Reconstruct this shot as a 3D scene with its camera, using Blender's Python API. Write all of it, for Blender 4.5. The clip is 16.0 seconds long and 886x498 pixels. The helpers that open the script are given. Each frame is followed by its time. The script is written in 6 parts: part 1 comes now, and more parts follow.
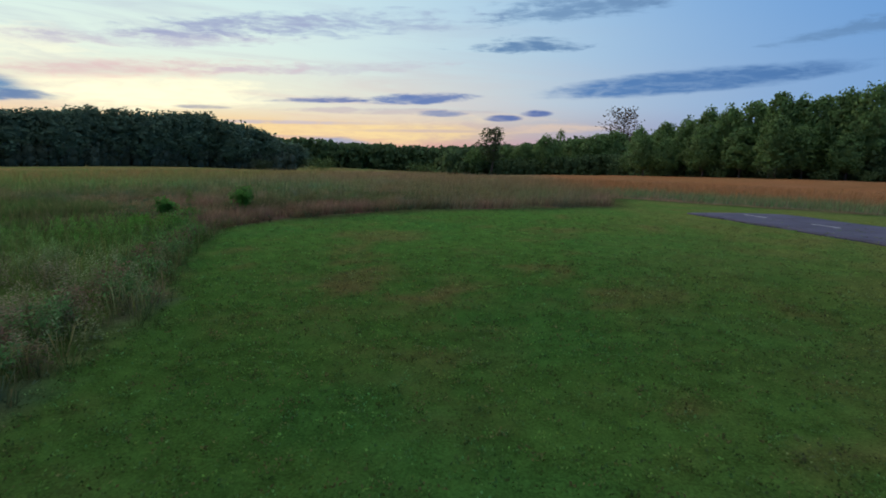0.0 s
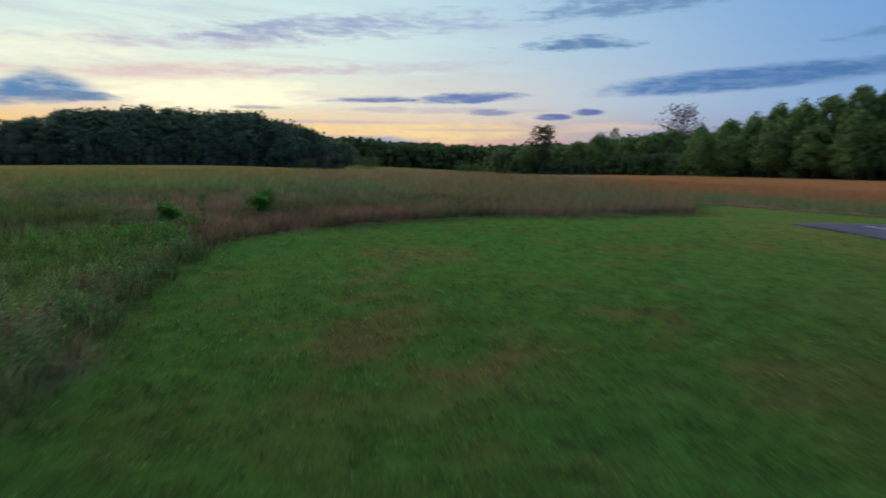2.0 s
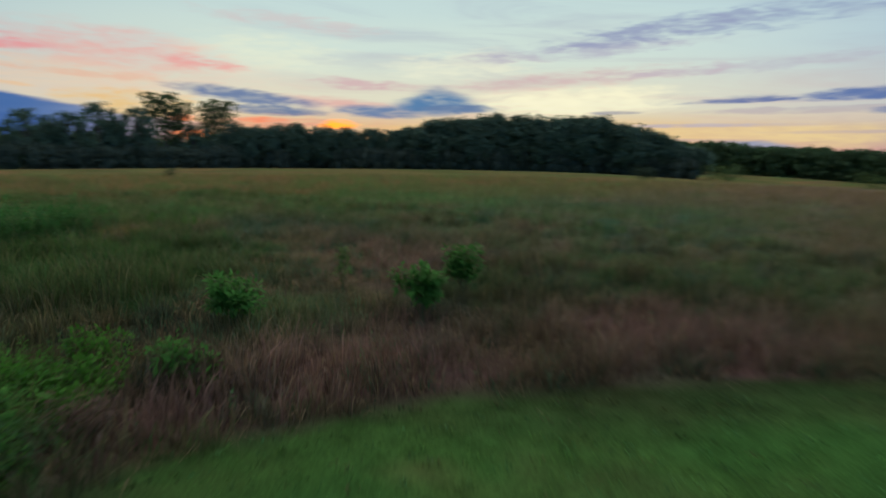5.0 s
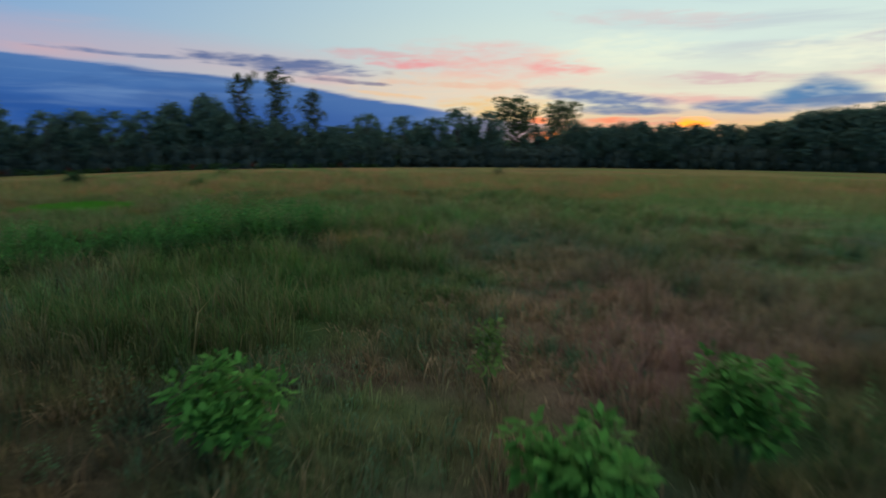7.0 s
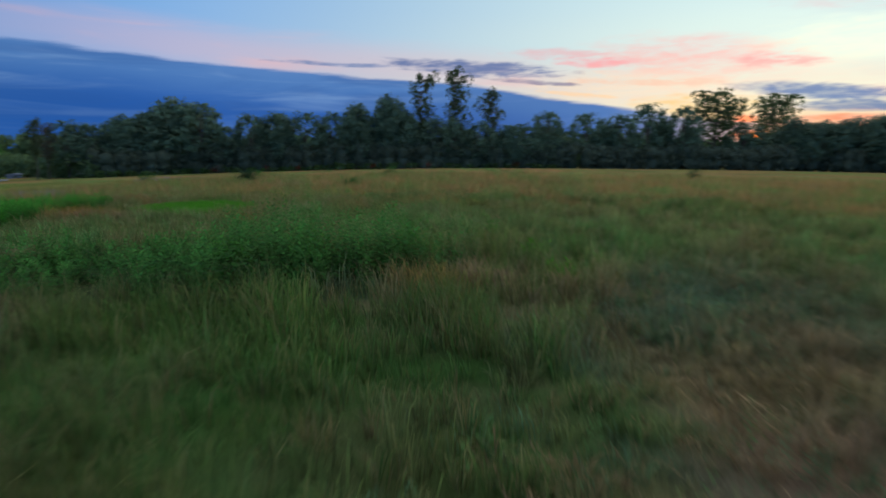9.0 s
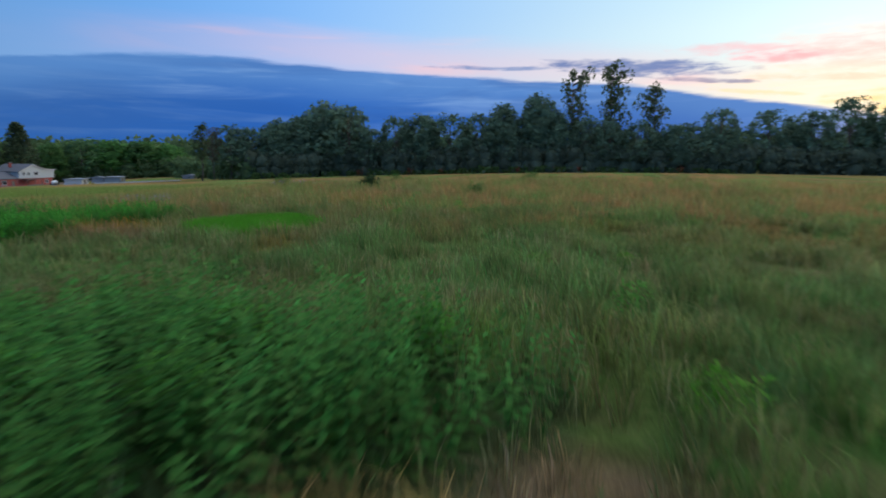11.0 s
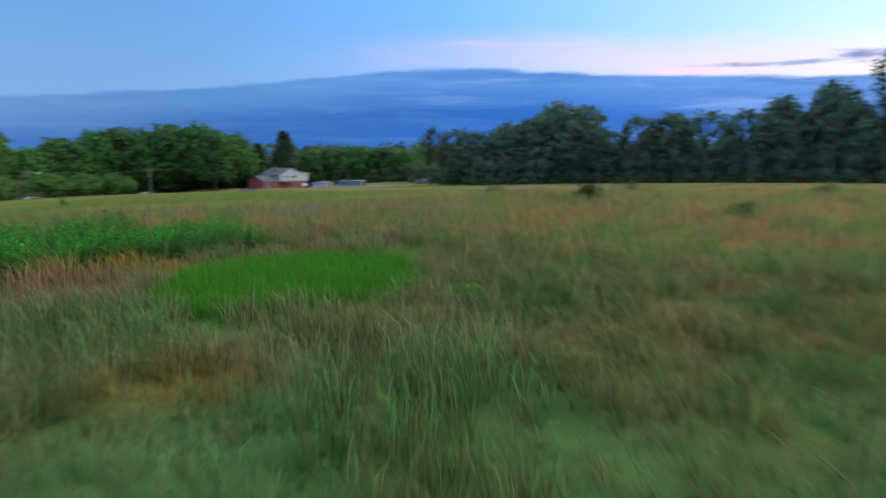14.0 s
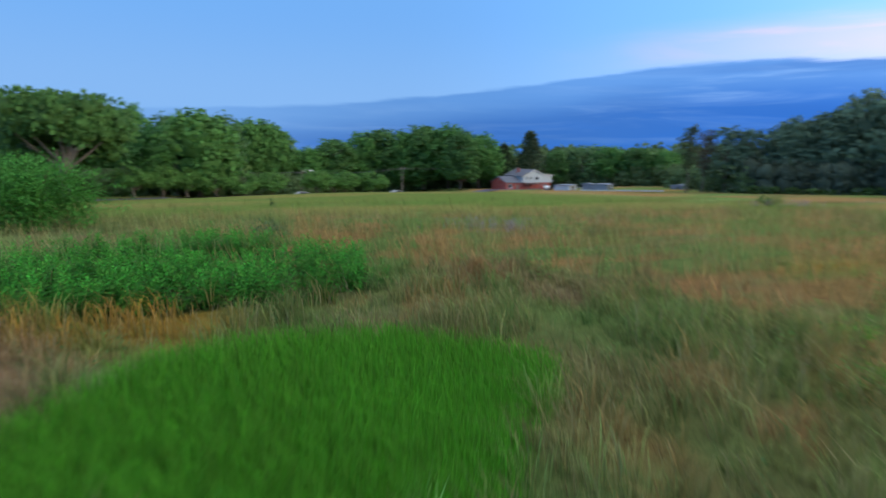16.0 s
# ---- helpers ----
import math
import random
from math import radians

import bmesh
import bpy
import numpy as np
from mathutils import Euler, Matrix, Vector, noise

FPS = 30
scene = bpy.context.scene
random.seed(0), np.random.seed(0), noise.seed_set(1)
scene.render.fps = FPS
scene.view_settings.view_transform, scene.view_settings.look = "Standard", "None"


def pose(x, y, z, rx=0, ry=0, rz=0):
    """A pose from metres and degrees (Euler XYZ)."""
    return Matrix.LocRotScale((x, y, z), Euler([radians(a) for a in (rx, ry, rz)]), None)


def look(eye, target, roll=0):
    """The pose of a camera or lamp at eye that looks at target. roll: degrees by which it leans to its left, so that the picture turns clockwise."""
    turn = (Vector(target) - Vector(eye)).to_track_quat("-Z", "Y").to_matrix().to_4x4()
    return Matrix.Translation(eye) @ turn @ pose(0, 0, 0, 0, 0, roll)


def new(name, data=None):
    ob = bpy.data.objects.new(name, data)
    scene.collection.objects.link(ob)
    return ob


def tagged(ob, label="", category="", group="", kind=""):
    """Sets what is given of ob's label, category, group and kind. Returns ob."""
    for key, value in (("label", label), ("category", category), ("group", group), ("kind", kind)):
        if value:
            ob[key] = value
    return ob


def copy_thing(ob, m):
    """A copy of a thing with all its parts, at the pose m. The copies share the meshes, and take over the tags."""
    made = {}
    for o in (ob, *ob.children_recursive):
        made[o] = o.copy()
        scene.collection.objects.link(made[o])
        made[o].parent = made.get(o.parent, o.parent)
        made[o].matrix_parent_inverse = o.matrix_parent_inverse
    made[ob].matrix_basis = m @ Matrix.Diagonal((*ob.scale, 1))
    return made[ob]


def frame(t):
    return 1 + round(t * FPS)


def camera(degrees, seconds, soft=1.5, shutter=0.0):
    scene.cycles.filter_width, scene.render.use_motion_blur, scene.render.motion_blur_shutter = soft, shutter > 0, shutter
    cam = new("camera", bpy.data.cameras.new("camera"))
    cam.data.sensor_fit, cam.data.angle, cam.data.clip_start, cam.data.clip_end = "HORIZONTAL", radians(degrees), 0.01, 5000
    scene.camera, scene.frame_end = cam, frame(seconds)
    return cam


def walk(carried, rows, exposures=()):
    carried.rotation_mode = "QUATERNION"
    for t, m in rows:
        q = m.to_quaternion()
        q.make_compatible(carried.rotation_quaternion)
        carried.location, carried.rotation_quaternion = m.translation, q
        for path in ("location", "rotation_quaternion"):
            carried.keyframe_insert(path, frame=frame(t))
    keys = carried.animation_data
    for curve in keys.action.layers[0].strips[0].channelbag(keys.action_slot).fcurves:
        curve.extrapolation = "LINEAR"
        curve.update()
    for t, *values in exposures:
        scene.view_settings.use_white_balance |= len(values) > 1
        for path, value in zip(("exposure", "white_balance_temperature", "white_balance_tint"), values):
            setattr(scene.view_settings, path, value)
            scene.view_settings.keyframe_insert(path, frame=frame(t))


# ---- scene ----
# ---------------------------------------------------------------- camera
cam = camera(73.64, 16.0, soft=1.75, shutter=1.0)
ROWS = [
    (0.0, -4.33, 2.33, 3.63, 6.80, -9.16, 0.41), (0.5, -4.40, 2.81, 3.59, 6.93, -9.21, 0.38),
    (1.0, -4.61, 3.93, 3.56, 7.21, -9.24, 0.35), (1.5, -4.88, 5.68, 3.56, 8.40, -9.26, 0.35),
    (2.0, -5.24, 8.21, 3.53, 11.42, -9.27, 0.43), (2.5, -5.76, 11.37, 3.52, 15.86, -9.26, 0.48),
    (3.0, -6.56, 14.82, 3.58, 20.26, -9.23, 0.52), (5.5, -12.02, 29.02, 3.93, 52.05, -9.10, 0.47),
    (6.0, -13.36, 30.94, 3.90, 60.59, -9.20, 0.30), (6.5, -14.70, 32.53, 3.83, 69.10, -9.23, 0.17),
    (7.0, -16.20, 33.86, 3.72, 76.60, -9.26, 0.26), (7.5, -17.94, 34.93, 3.59, 81.90, -9.27, 0.29),
    (8.0, -20.38, 35.68, 3.45, 85.70, -9.25, 0.32), (8.5, -22.60, 36.47, 3.39, 89.82, -9.22, 0.30),
    (9.0, -25.04, 36.97, 3.39, 94.13, -9.26, 0.36), (9.5, -27.55, 37.38, 3.39, 98.70, -9.30, 0.37),
    (10.0, -30.23, 37.59, 3.38, 102.84, -9.27, 0.38), (12.5, -43.80, 35.81, 3.22, 116.88, -8.72, 0.19),
    (13.0, -46.40, 34.75, 3.13, 120.78, -8.65, 0.11), (13.5, -48.73, 33.72, 3.09, 126.03, -8.66, 0.20),
    (14.0, -50.89, 32.66, 3.10, 131.99, -8.66, 0.35), (14.5, -53.14, 31.35, 3.08, 138.35, -8.66, 0.49),
    (15.0, -55.18, 30.02, 3.11, 144.87, -8.69, 0.61), (15.5, -57.06, 28.49, 3.15, 150.74, -8.75, 0.68),
    (16.0, -58.71, 26.99, 3.27, 156.03, -8.85, 0.87)]
walk(cam, [(t, pose(x, y, z, 90 + pitch, 0, yaw) @ pose(0, 0, 0, 0, 0, roll)) for t, x, y, z, yaw, pitch, roll in ROWS],
     exposures=[(0.0, 0.04), (1.5, 0.03), (3.0, -0.12), (5.5, -0.22), (6.5, -0.16), (7.5, -0.02), (9.0, 0.17), (10.0, 0.36), (12.5, 0.66), (16.0, 1.05)])

# ---------------------------------------------------------------- sky and light
world = bpy.data.worlds.new("dusk_sky")
scene.world = world
world.use_nodes = True


class Nodes:
    """Short calls that add nodes to a tree; each returns an output socket."""

    def __init__(self, tree):
        self.tree = tree
        tree.nodes.clear()

    def put(self, node, socket, value):
        if isinstance(value, bpy.types.NodeSocket):
            self.tree.links.new(value, node.inputs[socket])
        elif value is not None:
            node.inputs[socket].default_value = value

    def math(self, op, a, b=None, c=None, clamp=False):
        n = self.tree.nodes.new("ShaderNodeMath")
        n.operation, n.use_clamp = op, clamp
        for i, v in enumerate((a, b, c)):
            self.put(n, i, v)
        return n.outputs[0]

    def step(self, v, a, b, lo=0.0, hi=1.0):
        n = self.tree.nodes.new("ShaderNodeMapRange")
        n.interpolation_type = "SMOOTHSTEP"
        for i, q in enumerate((v, a, b, lo, hi)):
            self.put(n, i, q)
        return n.outputs[0]

    def mix(self, f, a, b, blend="MIX"):
        n = self.tree.nodes.new("ShaderNodeMix")
        n.data_type, n.blend_type, n.clamp_factor = "RGBA", blend, True
        self.put(n, 0, f), self.put(n, 6, a), self.put(n, 7, b)
        return n.outputs[2]

    def ramp(self, v, stops, smooth=True):
        n = self.tree.nodes.new("ShaderNodeValToRGB")
        n.color_ramp.interpolation = "EASE" if smooth else "LINEAR"
        el = n.color_ramp.elements
        while len(el) < len(stops):
            el.new(0.5)
        for e, (p, c) in zip(el, stops):
            e.position, e.color = p, (*c, 1) if len(c) == 3 else c
        self.put(n, 0, v)
        return n.outputs[0]

    def noise(self, vec, scale, detail=4.0, rough=0.55, lac=2.0, distortion=0.0):
        n = self.tree.nodes.new("ShaderNodeTexNoise")
        for k, v in (("Vector", vec), ("Scale", scale), ("Detail", detail), ("Roughness", rough), ("Lacunarity", lac), ("Distortion", distortion)):
            self.put(n, k, v)
        return n.outputs[0]

    def xyz(self, x, y, z):
        n = self.tree.nodes.new("ShaderNodeCombineXYZ")
        for i, v in enumerate((x, y, z)):
            self.put(n, i, v)
        return n.outputs[0]

    def node(self, kind, **sockets):
        n = self.tree.nodes.new(kind)
        for k, v in sockets.items():
            self.put(n, k.replace("_", " "), v)
        return n


def srgb(r, g, b):
    return tuple((v / 255 / 12.92) if v / 255 <= 0.04045 else ((v / 255 + 0.055) / 1.055) ** 2.4 for v in (r, g, b))


SUN_YAW, SUN_UP = 55.0, 3.0     # degrees left of +y, and above the horizon
k = Nodes(world.node_tree)
way = k.node("ShaderNodeTexCoord").outputs["Generated"]
sep = k.node("ShaderNodeSeparateXYZ", Vector=way)
# the way turned so that the seam of the azimuth lies to the east, away from the flight
ca, sa = math.cos(radians(95)), math.sin(radians(95))
fx = k.math("ADD", k.math("MULTIPLY", sep.outputs[0], ca), k.math("MULTIPLY", sep.outputs[1], sa))
fy = k.math("SUBTRACT", k.math("MULTIPLY", sep.outputs[1], ca), k.math("MULTIPLY", sep.outputs[0], sa))
az = k.math("ADD", k.math("MULTIPLY", k.math("ARCTAN2", k.math("MULTIPLY", fx, -1), fy), 57.2958), 95.0)
el = k.math("MULTIPLY", k.math("ARCSINE", sep.outputs[2]), 57.2958)
off = k.math("ABSOLUTE", k.math("SUBTRACT", az, 49.0))
warm = k.step(off, 88.0, 14.0)
upn = k.math("DIVIDE", el, 40.0, clamp=True)
clear = k.ramp(upn, [(0.0, srgb(96, 148, 225)), (0.10, srgb(130, 178, 234)), (0.35, srgb(112, 170, 236)), (1.0, srgb(70, 120, 200))])
glow = k.ramp(upn, [(0.0, srgb(250, 165, 95)), (0.05, srgb(246, 205, 140)), (0.12, srgb(240, 238, 212)), (0.24, srgb(222, 240, 230)), (0.34, srgb(210, 234, 232)), (0.55, srgb(156, 200, 226)), (1.0, srgb(80, 130, 205))])
sky = k.mix(warm, clear, glow)
# stretched noise for all the clouds
band = k.xyz(k.math("MULTIPLY", az, 0.055), k.math("MULTIPLY", el, 0.42), 0.3)
n1 = k.noise(band, 1.0, 5.0, 0.55, distortion=0.6)
fine = k.noise(k.xyz(k.math("MULTIPLY", az, 0.16), k.math("ADD", k.math("MULTIPLY", el, 1.1), k.math("MULTIPLY", az, 0.03)), 4.0), 1.0, 4.0, 0.6)
bent = k.noise(k.xyz(k.math("MULTIPLY", az, 0.05), k.math("SUBTRACT", k.math("MULTIPLY", el, 0.5), k.math("MULTIPLY", az, 0.02)), 9.0), 1.0, 5.0, 0.6, distortion=0.8)
rag = k.noise(k.xyz(k.math("MULTIPLY", az, 0.42), k.math("MULTIPLY", el, 1.9), 2.0), 1.0, 6.0, 0.62, distortion=0.4)
# finely drawn-out veils of cloud in the north-west
veil = k.math("MULTIPLY", k.step(bent, 0.42, 0.68), k.math("MULTIPLY", k.step(off, 64.0, 25.0), k.step(az, 72.0, 48.0)))
sky = k.mix(k.math("MULTIPLY", veil, 0.36), sky, k.mix(k.step(el, 4.0, 11.0), (*srgb(220, 180, 180), 1), (*srgb(178, 184, 206), 1)))


def streak(yaw, up, wide, high, tilt, colour, amount, edge=0.7, rough=1.0, flat=False, gain=1.0):
    """A long cloud: a lens about a place of the sky, its rim drawn out by noise; flat ones have a level base."""
    global sky
    u = k.math("DIVIDE", k.math("SUBTRACT", az, yaw), wide)
    v = k.math("DIVIDE", k.math("SUBTRACT", k.math("SUBTRACT", el, up), k.math("MULTIPLY", k.math("SUBTRACT", az, yaw), tilt)), high)
    if flat:
        v = k.math("MAXIMUM", v, k.math("MULTIPLY", v, -2.6))
    bow = 1.3 if flat else 2.0
    r = k.math("ADD", k.math("POWER", k.math("ABSOLUTE", u), bow), k.math("POWER", k.math("ABSOLUTE", v), bow))
    r = k.math("ADD", r, k.math("ADD", k.math("MULTIPLY", k.math("SUBTRACT", fine, 0.5), 2.0 * rough), k.math("MULTIPLY", k.math("SUBTRACT", rag, 0.5), 2.3 * rough)))
    tone = tuple(c * gain for c in srgb(*colour))
    thick = k.math("MULTIPLY", k.step(rag, 0.66, 0.40, 0.72, 1.0), amount)
    sky = k.mix(k.math("MULTIPLY", k.step(r, 1.05, 0.75 - edge), thick), sky, (*tone, 1))


SLATE = (100, 138, 182)
# brightest breaks in the cloud, above the wooded hill and over the sunset
streak(33.0, 4.9, 12.0, 1.8, -0.03, (255, 250, 214), 1.0, 0.9, 0.6, gain=1.12)
streak(42.0, 8.2, 9.0, 1.6, -0.03, (250, 252, 226), 0.8, 1.0, 0.8)
streak(61.0, 8.6, 9.0, 2.4, 0.0, (246, 252, 226), 0.75, 1.0, 0.6)
streak(76.0, 5.6, 12.0, 2.2, 0.05, (250, 238, 204), 0.75, 1.0, 0.8)
streak(71.0, 4.2, 7.0, 1.2, 0.04, (255, 214, 128), 0.85, 1.0, 0.8)
streak(14.0, 1.9, 16.0, 1.2, 0.0, (252, 224, 164), 0.95, 1.0, 0.5)
streak(20.0, 2.75, 9.0, 0.22, 0.0, (196, 186, 200), 0.8, 0.8, 0.9)
streak(9.0, 2.1, 8.0, 0.20, 0.0, (206, 186, 184), 0.8, 0.8, 0.9)
streak(21.0, 1.45, 7.0, 0.20, 0.0, (214, 180, 170), 0.8, 0.8, 0.9)
streak(-4.0, 2.4, 6.0, 0.5, 0.0, (230, 206, 186), 0.7, 1.0, 0.9)
streak(12.0, 3.3, 16.0, 0.8, 0.0, (236, 220, 196), 0.6, 1.0, 0.9)
# rose and lilac veils that climb away from the sun
streak(32.0, 6.9, 16.0, 0.95, -0.062, (224, 186, 190), 0.7, 1.2, 1.0)
streak(32.0, 9.3, 13.0, 0.85, -0.06, (188, 184, 206), 0.7, 1.0, 1.2)
streak(17.0, 11.4, 16.0, 1.3, -0.06, (160, 178, 208), 0.75, 1.0, 1.2)
streak(26.0, 10.6, 13.0, 1.0, -0.10, (158, 166, 200), 0.75, 1.2, 1.1)
streak(18.0, 7.6, 14.0, 0.6, -0.04, (196, 192, 208), 0.5, 1.0, 1.3)
streak(52.0, 6.4, 6.0, 0.6, 0.05, (222, 176, 186), 0.7, 1.0, 1.0)
streak(73.0, 8.3, 11.0, 2.3, 0.03, (255, 180, 174), 0.95, 1.6, 0.5)
streak(84.0, 8.9, 5.0, 0.6, 0.03, (236, 180, 184), 0.6, 1.0, 1.0)
streak(66.0, 7.7, 4.6, 0.7, 0.05, (255, 158, 160), 0.85, 1.0, 0.9)
streak(80.0, 8.0, 5.0, 0.6, 0.04, (252, 160, 168), 0.8, 1.0, 0.9)
streak(58.0, 11.5, 9.0, 0.9, 0.06, (226, 206, 206), 0.5, 1.0, 1.2)
streak(76.0, 6.3, 8.0, 0.4, 0.03, (250, 196, 160), 0.6, 1.0, 1.2)
# slate-blue clouds in the north
streak(-0.8, 9.5, 7.0, 1.25, 0.0, SLATE, 0.95, 0.6, 0.8, True)
streak(-15.0, 6.3, 14.0, 1.15, -0.055, (84, 130, 188), 0.95, 0.5, 0.3)
streak(-8.0, 13.4, 12.0, 1.6, -0.10, SLATE, 0.75, 0.8, 0.9)
streak(-30.0, 10.0, 9.0, 0.8, -0.1, SLATE, 0.55)
streak(17.5, 4.75, 6.0, 0.62, -0.03, (106, 124, 176), 0.95, 0.55, 0.6, True)
streak(9.0, 5.1, 5.8, 0.60, -0.05, (96, 124, 182), 0.95, 0.55, 0.6)
streak(12.0, 3.9, 12.0, 0.35, 0.0, (190, 180, 190), 0.6, 0.8, 1.0)
streak(7.0, 3.7, 2.6, 0.36, 0.0, (120, 140, 184), 0.8, 0.6, 0.6)
streak(1.2, 3.3, 2.0, 0.36, 0.0, (90, 116, 176), 0.95, 0.5, 0.4)
streak(-1.9, 3.75, 1.7, 0.36, 0.0, (90, 116, 176), 0.95, 0.5, 0.4)
streak(17.5, 0.9, 4.5, 0.6, 0.0, (140, 158, 196), 0.85, 0.7, 0.6)
streak(28.5, 3.9, 2.6, 0.22, 0.0, (150, 150, 170), 0.8, 0.6, 0.6)
# the domed cloud and the blue bars beside the sunset, with rose light between them
streak(69.0, 6.6, 15.0, 2.4, 0.03, (250, 206, 188), 0.6, 1.6, 0.4)
streak(56.0, 4.7, 8.0, 0.8, 0.05, (242, 182, 174), 0.8, 1.2, 0.6)
streak(44.8, 4.3, 5.2, 2.3, 0.0, (86, 134, 182), 0.97, 0.35, 0.14, True)
streak(42.5, 4.2, 4.4, 0.5, 0.0, (112, 136, 174), 0.9, 0.6, 0.8)
streak(50.5, 3.9, 4.8, 0.65, 0.04, (98, 134, 180), 0.92, 0.6, 0.45)
streak(62.0, 5.0, 7.5, 0.75, 0.10, (100, 130, 176), 0.92, 0.6, 0.5)
streak(60.0, 3.85, 5.5, 0.5, 0.03, (96, 126, 170), 0.9, 0.6, 0.5)
# the long blue bank in the west and south
turn = k.math("DIVIDE", k.math("SUBTRACT", az, 60.0), 130.0, clamp=True)
tops = k.tree.nodes.new("ShaderNodeValToRGB")
tops.color_ramp.interpolation = "B_SPLINE"
HEIGHTS = [(60, 2.0), (72, 3.4), (78, 4.4), (84, 5.1), (90, 6.2), (98, 6.9), (108, 7.2), (115, 7.5), (122, 8.2), (131, 8.55), (140, 7.9), (150, 6.5), (157, 5.8), (171, 4.5), (189, 3.2)]
while len(tops.color_ramp.elements) < len(HEIGHTS):
    tops.color_ramp.elements.new(0.5)
for e_, (a_, h_) in zip(tops.color_ramp.elements, HEIGHTS):
    e_.position, e_.color = (a_ - 60) / 130, (h_ / 10, h_ / 10, h_ / 10, 1)
k.put(tops, 0, turn)
top = k.math("MULTIPLY", tops.outputs[0], 10.0)
ragged = k.math("ADD", k.math("MULTIPLY", k.math("SUBTRACT", n1, 0.5), 0.9), k.math("MULTIPLY", k.math("SUBTRACT", fine, 0.5), 0.7))
under = k.math("SUBTRACT", k.math("ADD", top, ragged), el)
# rose light along the upper edge of the bank
rose = k.math("MULTIPLY", k.step(k.math("ABSOLUTE", k.math("ADD", under, 1.2)), 2.8, 0.2), k.step(k.math("ABSOLUTE", k.math("SUBTRACT", az, 104.0)), 46.0, 8.0))
sky = k.mix(k.math("MULTIPLY", rose, k.math("ADD", 0.36, k.math("MULTIPLY", k.step(n1, 0.45, 0.7), 0.35))), sky, (*srgb(244, 190, 190), 1))
bank = k.math("MULTIPLY", k.step(under, -0.08, 0.32), k.step(az, 58.0, 80.0))
bank = k.math("MULTIPLY", bank, k.step(az, 205.0, 150.0))
deep = k.mix(k.step(under, 0.2, 4.5), (*srgb(82, 130, 194), 1), (*srgb(30, 90, 174), 1))
lines = k.noise(k.xyz(k.math("MULTIPLY", az, 0.07), k.math("MULTIPLY", el, 0.75), 7.0), 1.0, 4.0, 0.55, distortion=0.5)
deep = k.mix(k.math("MULTIPLY", k.step(lines, 0.46, 0.74), k.step(under, 4.5, 0.6, 0.3, 0.8)), deep, (*srgb(126, 164, 214), 1))
deep = k.mix(k.math("MULTIPLY", k.step(n1, 0.58, 0.40), 0.35), deep, (*srgb(40, 86, 158), 1))
deep = k.mix(k.math("MULTIPLY", k.step(az, 122.0, 150.0, 0.0, 0.8), k.step(under, 3.6, 0.4, 0.25, 1.0)), deep, (*srgb(94, 148, 216), 1))
sky = k.mix(k.math("MULTIPLY", bank, 0.97), sky, deep)
streak(91.0, 7.7, 10.0, 0.85, 0.055, (98, 120, 170), 0.92, 0.8, 1.1)
streak(86.0, 6.5, 5.0, 0.26, 0.075, (130, 130, 160), 0.8, 0.7, 1.0)
streak(104.0, 7.9, 6.0, 0.25, 0.02, (110, 136, 184), 0.8, 0.7, 1.0)
streak(82.0, 5.35, 5.0, 0.25, 0.1, (255, 214, 170), 0.8, 0.8, 1.0)
# the red of the setting sun just over the trees
red = k.math("MULTIPLY", k.step(k.math("ABSOLUTE", k.math("SUBTRACT", az, 59.0)), 12.0, 2.0), k.step(k.math("ABSOLUTE", k.math("SUBTRACT", el, 2.4)), 1.5, 0.3))
red = k.math("MULTIPLY", red, k.step(fine, 0.36, 0.56))
sky = k.mix(k.math("MULTIPLY", red, 0.6), sky, (*srgb(250, 160, 140), 1))
streak(54.2, 2.7, 2.0, 0.5, 0.0, (255, 150, 40), 1.0, 0.8, 1.0, gain=2.2)
streak(61.0, 3.0, 2.6, 0.3, 0.0, (255, 130, 90), 0.7, 0.8, 1.0, gain=1.2)
streak(67.0, 1.55, 2.0, 0.55, 0.0, (255, 130, 40), 1.0, 0.8, 0.6, gain=2.2)
streak(67.7, 3.0, 1.2, 0.4, 0.0, (255, 130, 80), 0.9, 0.8, 0.6, gain=1.4)
# the physical sky for the dome above what is seen
nishita = k.node("ShaderNodeTexSky")
nishita.sky_type, nishita.sun_disc = "NISHITA", False
nishita.sun_elevation, nishita.sun_rotation = radians(SUN_UP), radians(-SUN_YAW)
nishita.altitude, nishita.air_density, nishita.dust_density, nishita.ozone_density = 100, 1.0, 1.0, 1.5
# the south lies in the dusk: dimmer than the north-west; the unseen east is brightened as added fill light
side = k.math("SUBTRACT", az, 49.0)
dusk = k.math("MULTIPLY", k.math("MAXIMUM", k.math("MULTIPLY", k.step(side, 5.0, 58.0, 1.0, 0.83), k.step(side, 64.0, 114.0, 1.0, 0.64)), k.step(side, 150.0, 226.0, 0.52, 1.40)), k.math("MULTIPLY", k.step(side, -25.0, -85.0, 1.0, 0.78), k.step(side, -88.0, -134.0, 1.0, 1.80)))
sky = k.mix(1.0, sky, k.xyz(dusk, dusk, dusk), "MULTIPLY")
# overhead, out of view, a bright veil over the clear sky, added to light the ground
dome_fill = k.mix(0.6, k.mix(1.0, nishita.outputs[0], (0.5, 0.5, 0.5, 1), "MULTIPLY"), (0.98, 0.97, 0.93, 1))
sky = k.mix(k.step(el, 18.0, 55.0, 0.0, 1.0), sky, dome_fill)
# below the horizon: the dim reflex of the land
sky = k.mix(k.step(el, -0.5, -6.0), sky, (0.06, 0.07, 0.05, 1))
back = k.node("ShaderNodeBackground", Color=sky, Strength=1.0)
k.tree.links.new(back.outputs[0], k.node("ShaderNodeOutputWorld").inputs[0])

